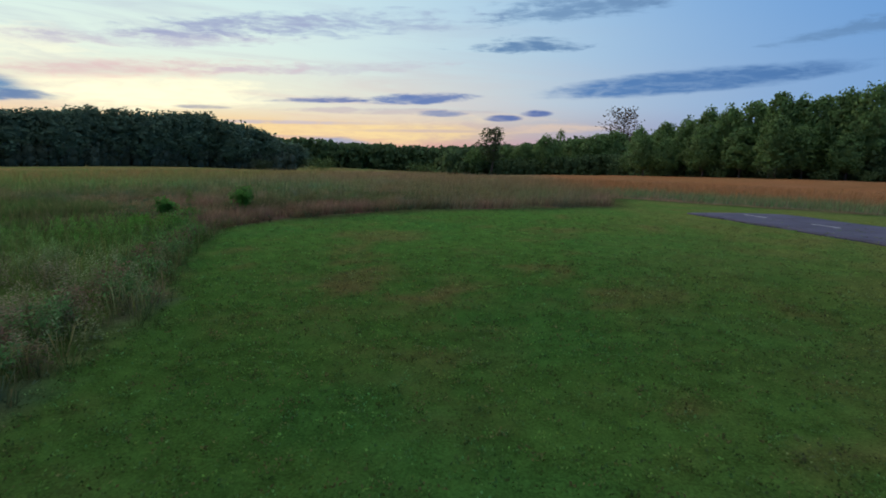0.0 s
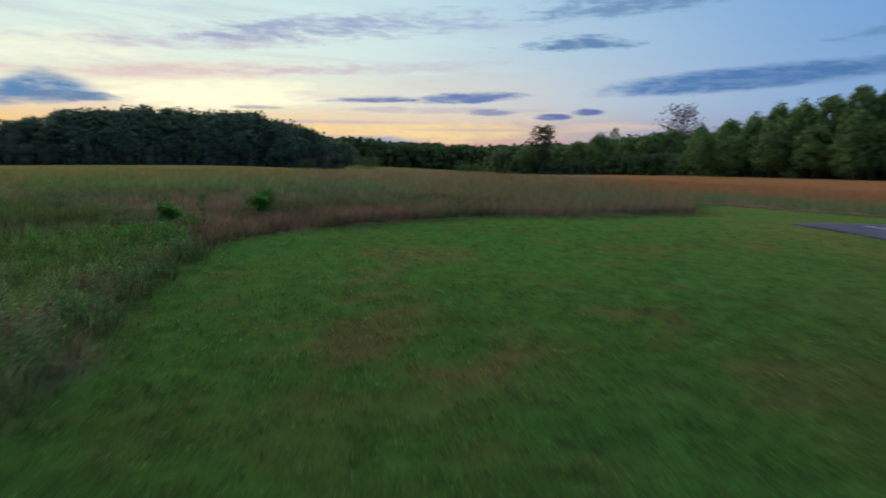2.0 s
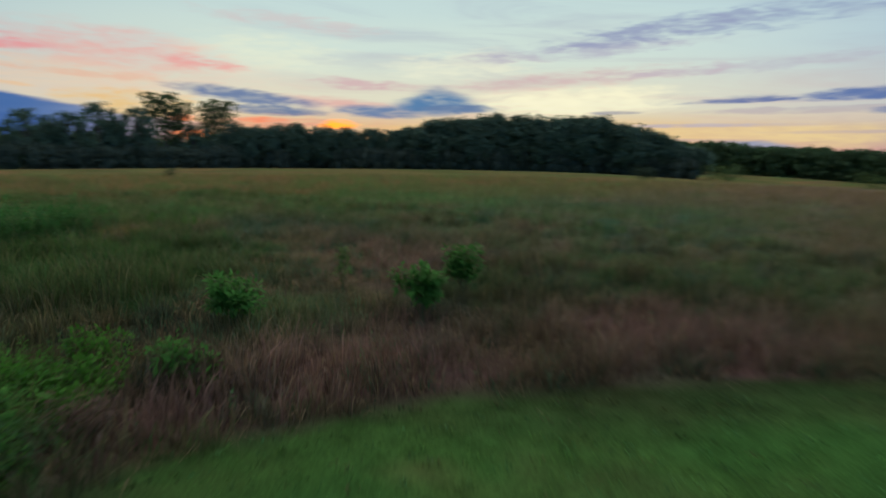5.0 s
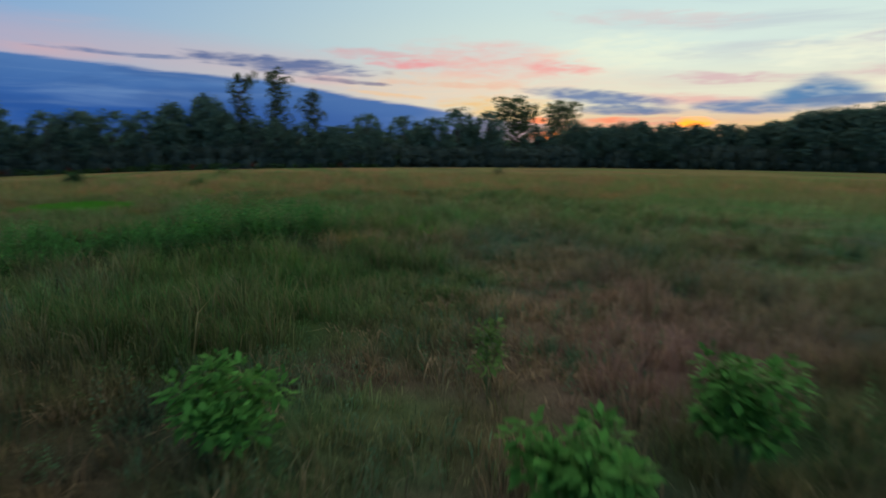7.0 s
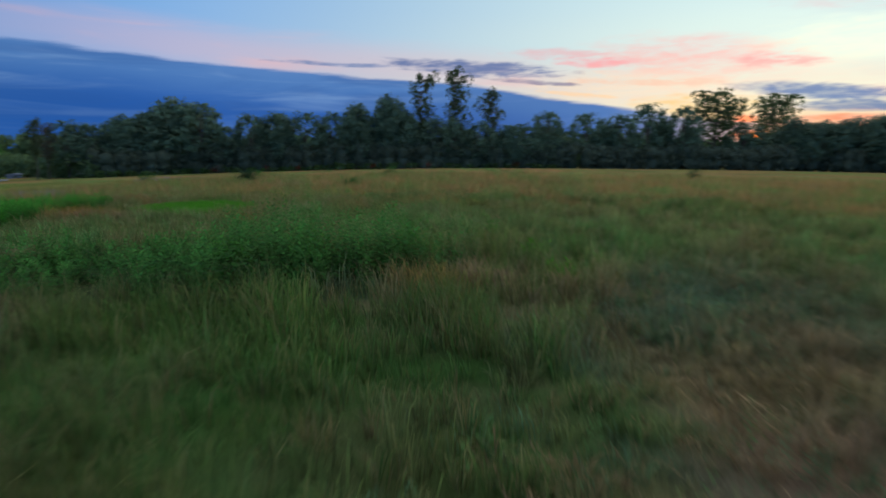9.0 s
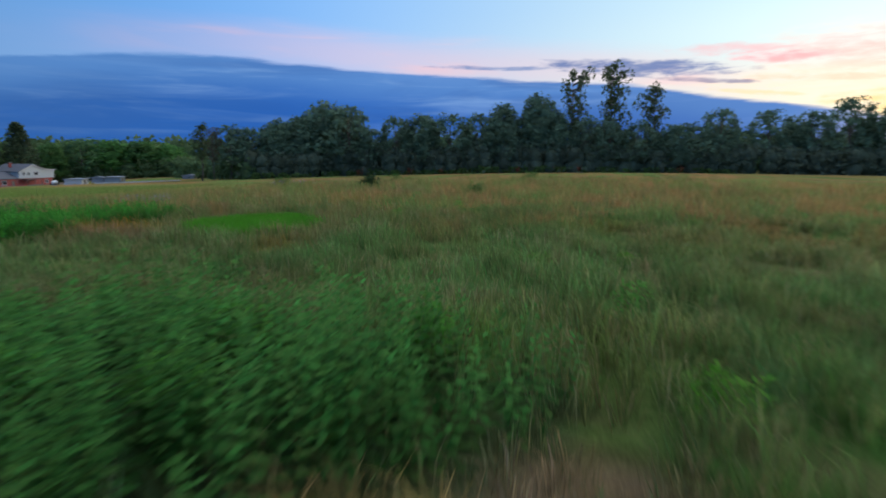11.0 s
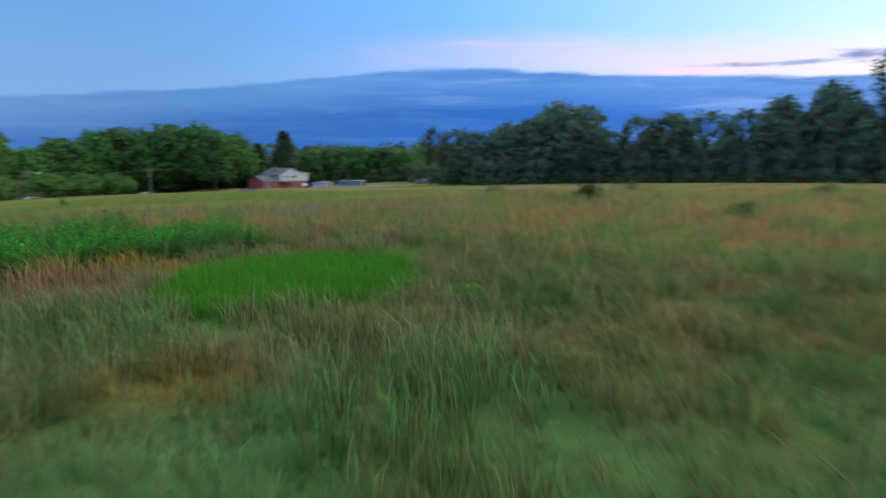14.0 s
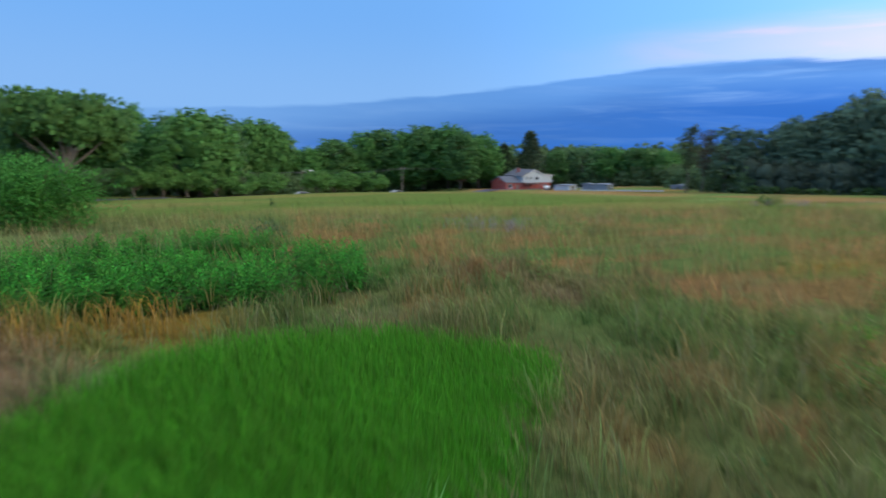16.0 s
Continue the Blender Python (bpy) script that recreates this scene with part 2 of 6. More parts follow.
sun = new("sunset_sun", bpy.data.lights.new("sunset_sun", "SUN"))
sun.data.energy, sun.data.angle, sun.data.color = 1.5, radians(30), (1.0, 0.82, 0.58)
s_el, s_yaw = radians(10), radians(SUN_YAW - 8)
sun.matrix_world = look((0, 0, 0), (math.sin(s_yaw) * math.cos(s_el), -math.cos(s_yaw) * math.cos(s_el), -math.sin(s_el)))

# ---------------------------------------------------------------- materials
def material(name):
    m = bpy.data.materials.new(name)
    m.use_nodes = True
    return m, Nodes(m.node_tree)


def finish(q, shader):
    out = q.node("ShaderNodeOutputMaterial")
    q.tree.links.new(shader, out.inputs[0])


def bumped(q, height, strength=0.4, distance=0.02):
    return q.node("ShaderNodeBump", Height=height, Strength=strength, Distance=distance).outputs[0]


def plain(name, colour, rough=0.7, metal=0.0, vary=0.25, scale=6.0, bump=0.15, spec=0.4):
    """A worn surface: two scales of tone, grain in the relief."""
    m, q = material(name)
    obj = q.node("ShaderNodeTexCoord").outputs["Object"]
    big, grain = q.noise(obj, scale, 3.0), q.noise(obj, scale * 9, 5.0, 0.65)
    tone = q.math("ADD", q.math("MULTIPLY", q.math("SUBTRACT", big, 0.5), vary * 1.6), q.math("MULTIPLY", q.math("SUBTRACT", grain, 0.5), vary))
    col = q.mix(1.0, (*colour, 1), q.xyz(*[q.math("ADD", tone, 1.0)] * 3), "MULTIPLY")
    p = q.node("ShaderNodeBsdfPrincipled", Base_Color=col, Roughness=q.math("ADD", rough - 0.08, q.math("MULTIPLY", grain, 0.16), clamp=True), Metallic=metal,
               Specular_IOR_Level=spec, Normal=bumped(q, grain, bump, 0.02))
    finish(q, p.outputs[0])
    return m


def leafy(name, through_light=0.35, vary=0.55, gloss=0.35, rough=0.55, old=0.22, body=0.0):
    """Blades and leaves: the plant's colour, with some light and shade put into it, is kept with the mesh as 'tint',
    each island a little different.
    """
    m, q = material(name)
    tint = q.node("ShaderNodeAttribute")
    tint.attribute_name = "tint"
    geo = q.node("ShaderNodeNewGeometry")
    isl = geo.outputs["Random Per Island"]
    patch = q.noise(geo.outputs["Position"], 0.35, 3.0)
    f = q.math("ADD", 1.0 - vary * 0.5, q.math("MULTIPLY", isl, vary))
    f = q.math("MULTIPLY", f, q.math("ADD", 0.75, q.math("MULTIPLY", patch, 0.5)))
    col = q.mix(1.0, tint.outputs[0], q.xyz(f, f, f), "MULTIPLY")
    col = q.mix(q.math("MULTIPLY", q.math("FRACT", q.math("MULTIPLY", isl, 7.3)), old), col, (0.20, 0.17, 0.06, 1))
    normal = None
    if body:
        # leaves of a crown lie along its outside: their normals lean outwards with the whole body
        obj = q.node("ShaderNodeTexCoord").outputs["Object"]
        out = q.node("ShaderNodeVectorMath", Vector=obj)
        out.operation = "SUBTRACT"
        out.inputs[1].default_value = (0.0, 0.0, 0.42)
        turn = q.node("ShaderNodeVectorTransform", Vector=out.outputs[0])
        turn.vector_type, turn.convert_from, turn.convert_to = "NORMAL", "OBJECT", "WORLD"
        one = q.node("ShaderNodeVectorMath", Vector=turn.outputs[0])
        one.operation = "NORMALIZE"
        both = q.tree.nodes.new("ShaderNodeMix")
        both.data_type = "VECTOR"
        both.inputs[0].default_value = body
        q.tree.links.new(geo.outputs["Normal"], both.inputs[4])
        q.tree.links.new(one.outputs[0], both.inputs[5])
        fin = q.node("ShaderNodeVectorMath", Vector=both.outputs[1])
        fin.operation = "NORMALIZE"
        normal = fin.outputs[0]
    p = q.node("ShaderNodeBsdfPrincipled", Base_Color=col, Roughness=rough, Specular_IOR_Level=gloss, Normal=normal)
    t = q.node("ShaderNodeBsdfTranslucent", Color=col, Normal=normal)
    mixed = q.tree.nodes.new("ShaderNodeMixShader")
    mixed.inputs[0].default_value = through_light
    q.tree.links.new(p.outputs[0], mixed.inputs[1])
    q.tree.links.new(t.outputs[0], mixed.inputs[2])
    finish(q, mixed.outputs[0])
    return m


def bark_material(name, colour):
    m, q = material(name)
    obj = q.node("ShaderNodeTexCoord").outputs["Object"]
    sp_ = q.node("ShaderNodeSeparateXYZ", Vector=obj)
    run = q.xyz(sp_.outputs[0], sp_.outputs[1], q.math("MULTIPLY", sp_.outputs[2], 0.18))
    ridge = q.noise(run, 7.0, 5.0, 0.65)
    moss = q.noise(obj, 0.6, 2.0)
    col = q.mix(ridge, tuple(c * 0.45 for c in colour) + (1,), tuple(min(1, c * 1.5) for c in colour) + (1,))
    col = q.mix(q.math("MULTIPLY", q.step(moss, 0.5, 0.7), 0.35), col, (0.06, 0.075, 0.04, 1))
    finish(q, q.node("ShaderNodeBsdfPrincipled", Base_Color=col, Roughness=0.9, Normal=bumped(q, ridge, 0.8, 0.05)).outputs[0])
    return m


GRASS = leafy("grass_blade", 0.5, 0.8, 0.10, 0.7)
LEAF = leafy("broad_leaf", 0.35, 0.5, 0.04, 0.75)
TREE_LEAF = leafy("tree_leaf", 0.45, 0.36, 0.12, 0.6, 0.06, 0.4)
SCRUB_LEAF = leafy("scrub_leaf", 0.45, 0.3, 0.06, 0.7, 0.06)
BUSH_LEAF = leafy("bush_leaf", 0.35, 0.5, 0.04, 0.7, 0.1, 0.4)
BARK = bark_material("bark", (0.09, 0.075, 0.06))
PALE_BARK = bark_material("pale_bark", (0.17, 0.155, 0.14))
STEM = plain("green_stem", (0.09, 0.12, 0.04), 0.7, vary=0.4)


def ground_material():
    m, q = material("meadow_ground")
    tint = q.node("ShaderNodeAttribute")
    tint.attribute_name = "tint"
    pos = q.node("ShaderNodeNewGeometry").outputs["Position"]
    blotch, tuft, straw = q.noise(pos, 0.22, 4.0, 0.6), q.noise(pos, 1.7, 5.0, 0.65), q.noise(pos, 20.0, 5.0, 0.75)
    f = q.math("ADD", -1.0, q.math("ADD", q.math("MULTIPLY", tuft, 1.3), q.math("MULTIPLY", straw, 2.7)))
    f = q.math("MAXIMUM", f, 0.12)
    col = q.mix(1.0, tint.outputs[0], q.xyz(f, f, f), "MULTIPLY")
    col = q.mix(q.math("MULTIPLY", q.step(blotch, 0.5, 0.72), 0.3), col, (0.13, 0.10, 0.045, 1))
    h = q.math("ADD", q.math("MULTIPLY", tuft, 0.6), q.math("MULTIPLY", straw, 0.25))
    finish(q, q.node("ShaderNodeBsdfPrincipled", Base_Color=col, Roughness=1.0, Specular_IOR_Level=0.0, Normal=bumped(q, h, 0.9, 0.12)).outputs[0])
    return m


def asphalt_material():
    m, q = material("asphalt")
    pos = q.node("ShaderNodeNewGeometry").outputs["Position"]
    wear, grit = q.noise(pos, 0.5, 4.0), q.noise(pos, 60.0, 3.0, 0.7)
    crack = q.node("ShaderNodeTexVoronoi", Vector=pos, Scale=0.35)
    crack.feature = "DISTANCE_TO_EDGE"
    lo = q.mix(q.step(wear, 0.35, 0.7), (0.064, 0.062, 0.100, 1), (0.104, 0.100, 0.155, 1))
    col = q.mix(q.math("MULTIPLY", grit, 0.35), lo, (0.13, 0.125, 0.18, 1))
    col = q.mix(q.step(crack.outputs["Distance"], 0.012, 0.004), col, (0.03, 0.03, 0.03, 1))
    finish(q, q.node("ShaderNodeBsdfPrincipled", Base_Color=col, Roughness=0.9, Specular_IOR_Level=0.2, Normal=bumped(q, grit, 0.4, 0.01)).outputs[0])
    return m


def brick_material():
    m, q = material("red_brick")
    obj = q.node("ShaderNodeTexCoord").outputs["Object"]
    s3 = q.node("ShaderNodeSeparateXYZ", Vector=obj)
    b = q.node("ShaderNodeTexBrick", Vector=q.xyz(q.math("ADD", s3.outputs[0], s3.outputs[1]), s3.outputs[2], 0.0), Scale=4.5,
               Color1=(0.34, 0.055, 0.045, 1), Color2=(0.26, 0.045, 0.04, 1), Mortar=(0.30, 0.22, 0.2, 1), Mortar_Size=0.012)
    stain = q.noise(obj, 0.5, 3.0)
    col = q.mix(q.math("MULTIPLY", stain, 0.3), b.outputs[0], (0.2, 0.05, 0.04, 1))
    finish(q, q.node("ShaderNodeBsdfPrincipled", Base_Color=col, Roughness=0.85, Normal=bumped(q, b.outputs[1], -0.4, 0.01)).outputs[0])
    return m


GROUND, ASPHALT, BRICK = ground_material(), asphalt_material(), brick_material()
SIDING = plain("white_siding", (0.33, 0.38, 0.43), 0.55, vary=0.08, scale=1.5)
SHINGLE = plain("grey_shingles", (0.095, 0.105, 0.135), 0.85, vary=0.35, scale=2.0)
PAINT_WHITE = plain("white_paint", (0.40, 0.43, 0.46), 0.5, vary=0.1)
SHED_GREY = plain("weathered_grey_board", (0.19, 0.21, 0.25), 0.75, vary=0.25, scale=2.0)
DARK = plain("dark_metal", (0.04, 0.045, 0.055), 0.45, vary=0.2)
GLASS = plain("dark_window_glass", (0.03, 0.035, 0.045), 0.08, vary=0.1, spec=0.9, bump=0.0)
TIMBER = plain("weathered_timber", (0.16, 0.14, 0.12), 0.85, vary=0.3, scale=1.5)
LINE_PAINT = plain("worn_line_paint", (0.62, 0.62, 0.60), 0.8, vary=0.3, scale=2.0)
CAR_SILVER = plain("silver_car_paint", (0.30, 0.31, 0.34), 0.3, 0.3, vary=0.06)
RED_LAMP = plain("red_tail_light", (0.55, 0.03, 0.02), 0.3, vary=0.05)
RUBBER = plain("black_rubber", (0.02, 0.02, 0.02), 0.85, vary=0.2)
RED_PAINT = plain("red_machine_paint", (0.42, 0.06, 0.04), 0.5, vary=0.15)
TANK = plain("pale_tank_paint", (0.66, 0.68, 0.70), 0.45, vary=0.1)


# ---------------------------------------------------------------- mesh helpers
def sheet(name, verts, faces, mat, tint=None, smooth=False):
    """A mesh from arrays: verts (n, 3) and faces (m, 3 or 4), with the plants' tints."""
    me = bpy.data.meshes.new(name)
    faces = np.asarray(faces, np.int32)
    n, c = faces.shape
    me.vertices.add(len(verts)), me.loops.add(n * c), me.polygons.add(n)
    me.vertices.foreach_set("co", np.asarray(verts, np.float32).ravel())
    me.loops.foreach_set("vertex_index", faces.ravel())
    me.polygons.foreach_set("loop_start", np.arange(0, n * c, c, dtype=np.int32))
    if smooth:
        me.polygons.foreach_set("use_smooth", np.ones(n, bool))
    if tint is not None:
        a = me.attributes.new("tint", "FLOAT_COLOR", "POINT")
        a.data.foreach_set("color", np.concatenate([tint, np.ones((len(tint), 1))], 1).astype(np.float32).ravel())
    me.update(calc_edges=True)
    me.validate()
    me.materials.append(mat)
    return me


def part(name, bm, mat, parent=None, label=""):
    """Links a bmesh (or a ready mesh) as one mesh object under a thing or a part."""
    if isinstance(bm, bmesh.types.BMesh):
        me = bpy.data.meshes.new(name)
        bm.to_mesh(me)
        bm.free()
        me.materials.append(mat)
    else:
        me = bm
    ob = new(name, me)
    if parent is not None:
        ob.parent = parent
    return tagged(ob, label)


def box(bm, x0, y0, z0, x1, y1, z1, bevel=0.0):
    v = [bm.verts.new(p) for p in ((x0, y0, z0), (x1, y0, z0), (x1, y1, z0), (x0, y1, z0), (x0, y0, z1), (x1, y0, z1), (x1, y1, z1), (x0, y1, z1))]
    fs = [bm.faces.new([v[i] for i in f]) for f in ((0, 3, 2, 1), (4, 5, 6, 7), (0, 1, 5, 4), (1, 2, 6, 5), (2, 3, 7, 6), (3, 0, 4, 7))]
    if bevel:
        bmesh.ops.bevel(bm, geom=list({e for f in fs for e in f.edges}), offset=bevel, segments=1, affect="EDGES")
    return bm


def boxed(x0, y0, z0, x1, y1, z1, bevel=0.0):
    return box(bmesh.new(), min(x0, x1), min(y0, y1), min(z0, z1), max(x0, x1), max(y0, y1), max(z0, z1), bevel)


def prism(points, axis, a, b):
    """A solid whose outline (pairs) is drawn across an axis from a to b."""
    bm = bmesh.new()
    def at(u, v, w):
        return (w, u, v) if axis == "x" else (u, w, v) if axis == "y" else (u, v, w)
    lo, hi = [[bm.verts.new(at(u, v, w)) for u, v in points] for w in (a, b)]
    n = len(points)
    for i in range(n):
        bm.faces.new((lo[i], lo[(i + 1) % n], hi[(i + 1) % n], hi[i]))
    bm.faces.new(lo), bm.faces.new(hi[::-1])
    bmesh.ops.recalc_face_normals(bm, faces=bm.faces)
    return bm


def tubes(paths, sides=6):
    """Tapered tubes along paths of (point, radius); arrays of verts and quads."""
    vs, fs, base = [], [], 0
    ang = np.linspace(0, 2 * np.pi, sides, endpoint=False)
    for path in paths:
        pts = np.array([p for p, r in path], float)
        d = np.gradient(pts, axis=0)
        d[np.linalg.norm(d, axis=1) < 1e-6] = pts[-1] - pts[0]
        d /= np.maximum(np.linalg.norm(d, axis=1, keepdims=True), 1e-6)
        for i, (p, r) in enumerate(path):
            ref = np.array((1.0, 0, 0)) if abs(d[i][0]) < 0.8 else np.array((0, 1.0, 0))
            u = np.cross(d[i], ref)
            u /= np.linalg.norm(u)
            w = np.cross(d[i], u)
            vs.append(pts[i] + r * (np.cos(ang)[:, None] * u + np.sin(ang)[:, None] * w))
        for i in range(len(path) - 1):
            for j in range(sides):
                a, b = base + i * sides + j, base + i * sides + (j + 1) % sides
                fs.append((a, b, b + sides, a + sides))
        base += len(path) * sides
    return np.concatenate(vs), np.array(fs)


# ---------------------------------------------------------------- the land
def smooth(a, b, v):
    v = np.clip((v - a) / (b - a), 0, 1)
    return v * v * (3 - 2 * v)


def soft_ramp(v, w):
    return w * np.log1p(np.exp(np.clip(v / w, -30, 30)))


def land(x, y):
    """Height of the ground: a broad low rise that falls away south and north-east."""
    r = np.hypot(x + 30, y - 25)
    s = np.minimum(soft_ramp(22 - y, 8.0), 190.0)
    e = soft_ramp(0.8 * x + 0.3 * (y - 45), 5.0)
    return (-3.6 * np.minimum(r / 300, 1.0) ** 2 - 0.030 * s * (1 - 0.45 * smooth(-150, -230, x))
            - 3.2 * (1 - np.exp(-e / 70)) - 2 * smooth(300, 700, r)
            - 1.9 * smooth(110, 260, y) * smooth(-150, -80, x) * smooth(20, -40, x) + 1.1 * smooth(110, 180, y) * smooth(30, 90, x)
            - 4.5 * smooth(200, 420, y) * smooth(-260, -160, x) * smooth(60, 0, x)
            - 1.3 * smooth(-95, -40, x) * smooth(-35, -90, y) - 1.5 * smooth(-95, -102, y) * smooth(-136, -124, x) * smooth(-55, -70, x))


rng = np.random.default_rng(7)
LATTICE = rng.random((256, 256))


def value_noise(x, y, scale, shift=0.0):
    """Smooth noise of 0 to 1 over the plan, with features of that many metres."""
    u, v = x / scale + shift, y / scale + shift * 1.7
    i, j = np.floor(u).astype(int), np.floor(v).astype(int)
    a, b = u - i, v - j
    a, b = a * a * (3 - 2 * a), b * b * (3 - 2 * b)
    g = lambda p, q: LATTICE[p % 256, q % 256]
    return (g(i, j) * (1 - a) + g(i + 1, j) * a) * (1 - b) + (g(i, j + 1) * (1 - a) + g(i + 1, j + 1) * a) * b


def patchy(x, y, scale, shift=0.0):
    return 0.55 * value_noise(x, y, scale, shift) + 0.3 * value_noise(x, y, scale / 2.3, shift + 5) + 0.15 * value_noise(x, y, scale / 5, shift + 9)


def inside(x, y, poly):
    """Signed distance to a closed outline, positive inside."""
    x, y = np.asarray(x, float), np.asarray(y, float)
    best, odd = np.full(x.shape, 1e9), np.zeros(x.shape, bool)
    for (x0, y0), (x1, y1) in zip(poly, poly[1:] + poly[:1]):
        dx, dy = x1 - x0, y1 - y0
        h = np.clip(((x - x0) * dx + (y - y0) * dy) / (dx * dx + dy * dy), 0, 1)
        best = np.minimum(best, np.hypot(x - x0 - h * dx, y - y0 - h * dy))
        if y0 != y1:
            odd ^= ((y0 > y) != (y1 > y)) & (x < dx * (y - y0) / (y1 - y0) + x0)
    return np.where(odd, best, -best)


LAWN_EDGE = [(-11.5, -60), (-12.2, 9), (-13.3, 15.5), (-15.2, 20.3), (-17.2, 25.5), (-18.7, 29.3), (-17.8, 32.8), (-15.0, 36.8), (-10.5, 41.6), (-4.7, 43.8),
             (2.9, 49.0), (4.6, 60.0), (6.5, 61.5), (13, 58.4), (25, 53.2), (70, 34), (70, -60)]
MILKWEED_EDGE = [(-36.6, 25.0), (-37.2, 30.5), (-39.8, 34.6), (-41.6, 36.2), (-43.8, 36.7), (-45.2, 35.0), (-44.8, 29.8), (-43.0, 24.0), (-41.5, 17.0), (-38.0, 17.0)]
BEAN_EDGE = [(-53.0, 14.2), (-57.0, 12.8), (-60.5, 13.3), (-62.8, 13.0), (-63.6, 10.6), (-63.4, 8.0), (-61.0, 5.6), (-57.0, 4.4), (-52.0, 4.4), (-46.0, 6.0), (-46.0, 15.5)]
BEAN_STRIP = [(-53.5, 1.0), (-58.0, 4.0), (-64.0, 6.8), (-66.2, 4.8), (-62.0, 1.8), (-57.0, -0.6)]
RYE_EDGE = [(-56.2, 21.4), (-56.2, 19.2), (-58.0, 16.2), (-60.6, 15.7), (-62.6, 16.3), (-64.6, 18.8), (-63.3, 20.6), (-61.4, 22.4), (-58.8, 22.5)]
WEED_EDGE = [(-11.7, 4), (-12.4, 10), (-13.4, 15.8), (-15.3, 20.6), (-17.3, 25.6), (-18.8, 28.4), (-23, 29.4), (-30, 25.5), (-27, 16), (-24, 4)]

STAND_EDGE = [(-27.7, 28.5), (-26.3, 32.0), (-27.2, 34.0), (-29.2, 35.2), (-31.0, 36.3), (-32.9, 37.8), (-36.8, 39.3), (-41.9, 41.0), (-46.5, 40.0), (-47.0, 34.0), (-44.0, 24.0), (-38.0, 20.0), (-31.0, 22.0)]

LAWN_GREEN, LAWN_DRY = (0.055, 0.123, 0.026), (0.125, 0.094, 0.040)
GOLD, OLIVE, GREY_GREEN = (0.190, 0.138, 0.054), (0.086, 0.192, 0.054), (0.102, 0.220, 0.066)
ROSE_TAN, TAN, BRIGHT = (0.285, 0.175, 0.112), (0.265, 0.196, 0.106), (0.056, 0.252, 0.016)
WEED, BEAN, ORANGE = (0.100, 0.200, 0.036), (0.050, 0.210, 0.018), (0.400, 0.190, 0.028)


def blend(c, other, f):
    return c * (1 - f[:, None]) + np.array(other) * f[:, None]


SPOTS = [(-26.2, 37.2, 4.0, TAN, 0.6), (-26.8, 42.5, 2.5, TAN, 0.6), (-23.4, 34.0, 2.0, GREY_GREEN, 0.8), (-28.4, 40.6, 3.0, TAN, 0.85), (-31.0, 41.4, 2.0, ROSE_TAN, 0.6), (-25.2, 39.4, 2.0, ROSE_TAN, 0.6), (-33.4, 41.6, 2.6, TAN, 0.6), (-19.0, 33.5, 3.0, ROSE_TAN, 0.7),
         (-15.5, 39.0, 3.0, ROSE_TAN, 0.8), (-54.5, 24.4, 1.4, ORANGE, 0.5), (-39.6, 35.3, 1.3, ORANGE, 0.35), (-41.2, 37.3, 1.2, ROSE_TAN, 0.7), (-64.8, 35.2, 2.4, ORANGE, 0.3), (-48.0, 28.6, 1.8, GOLD, 0.3), (-57.9, 13.6, 2.0, ORANGE, 0.95), (-55.0, 13.4, 1.8, ORANGE, 0.6), (-54.9, 15.6, 1.6, ROSE_TAN, 0.8), (-55.6, 16.8, 1.1, ORANGE, 0.3), (-35.6, 31.2, 2.6, (0.092, 0.240, 0.030), 0.8), (-33.2, 33.4, 1.6, (0.092, 0.240, 0.030), 0.7), (-38.6, 30.4, 1.2, ROSE_TAN, 0.6), (-55.4, 17.2, 1.8, ROSE_TAN, 0.8), (-69.8, 20.2, 2.4, ORANGE, 0.45), (-65.8, 20.6, 1.4, ROSE_TAN, 0.5), (-79.6, 14.6, 2.6, ORANGE, 0.5),
         (-66.0, 14.0, 3.6, ROSE_TAN, 0.75), (-64.6, 18.4, 2.0, ROSE_TAN, 0.7), (-68.3, 20.8, 2.6, TAN, 0.7), (-74.0, 12.0, 4.0, ROSE_TAN, 0.5), (-70.0, 9.0, 3.0, ROSE_TAN, 0.6), (-78.0, 17.0, 3.4, ORANGE, 0.35), (-84.0, 6.0, 4.0, ROSE_TAN, 0.55), (-76.0, 24.0, 3.0, ORANGE, 0.35), (-95.0, 14.0, 5.0, ROSE_TAN, 0.45)]


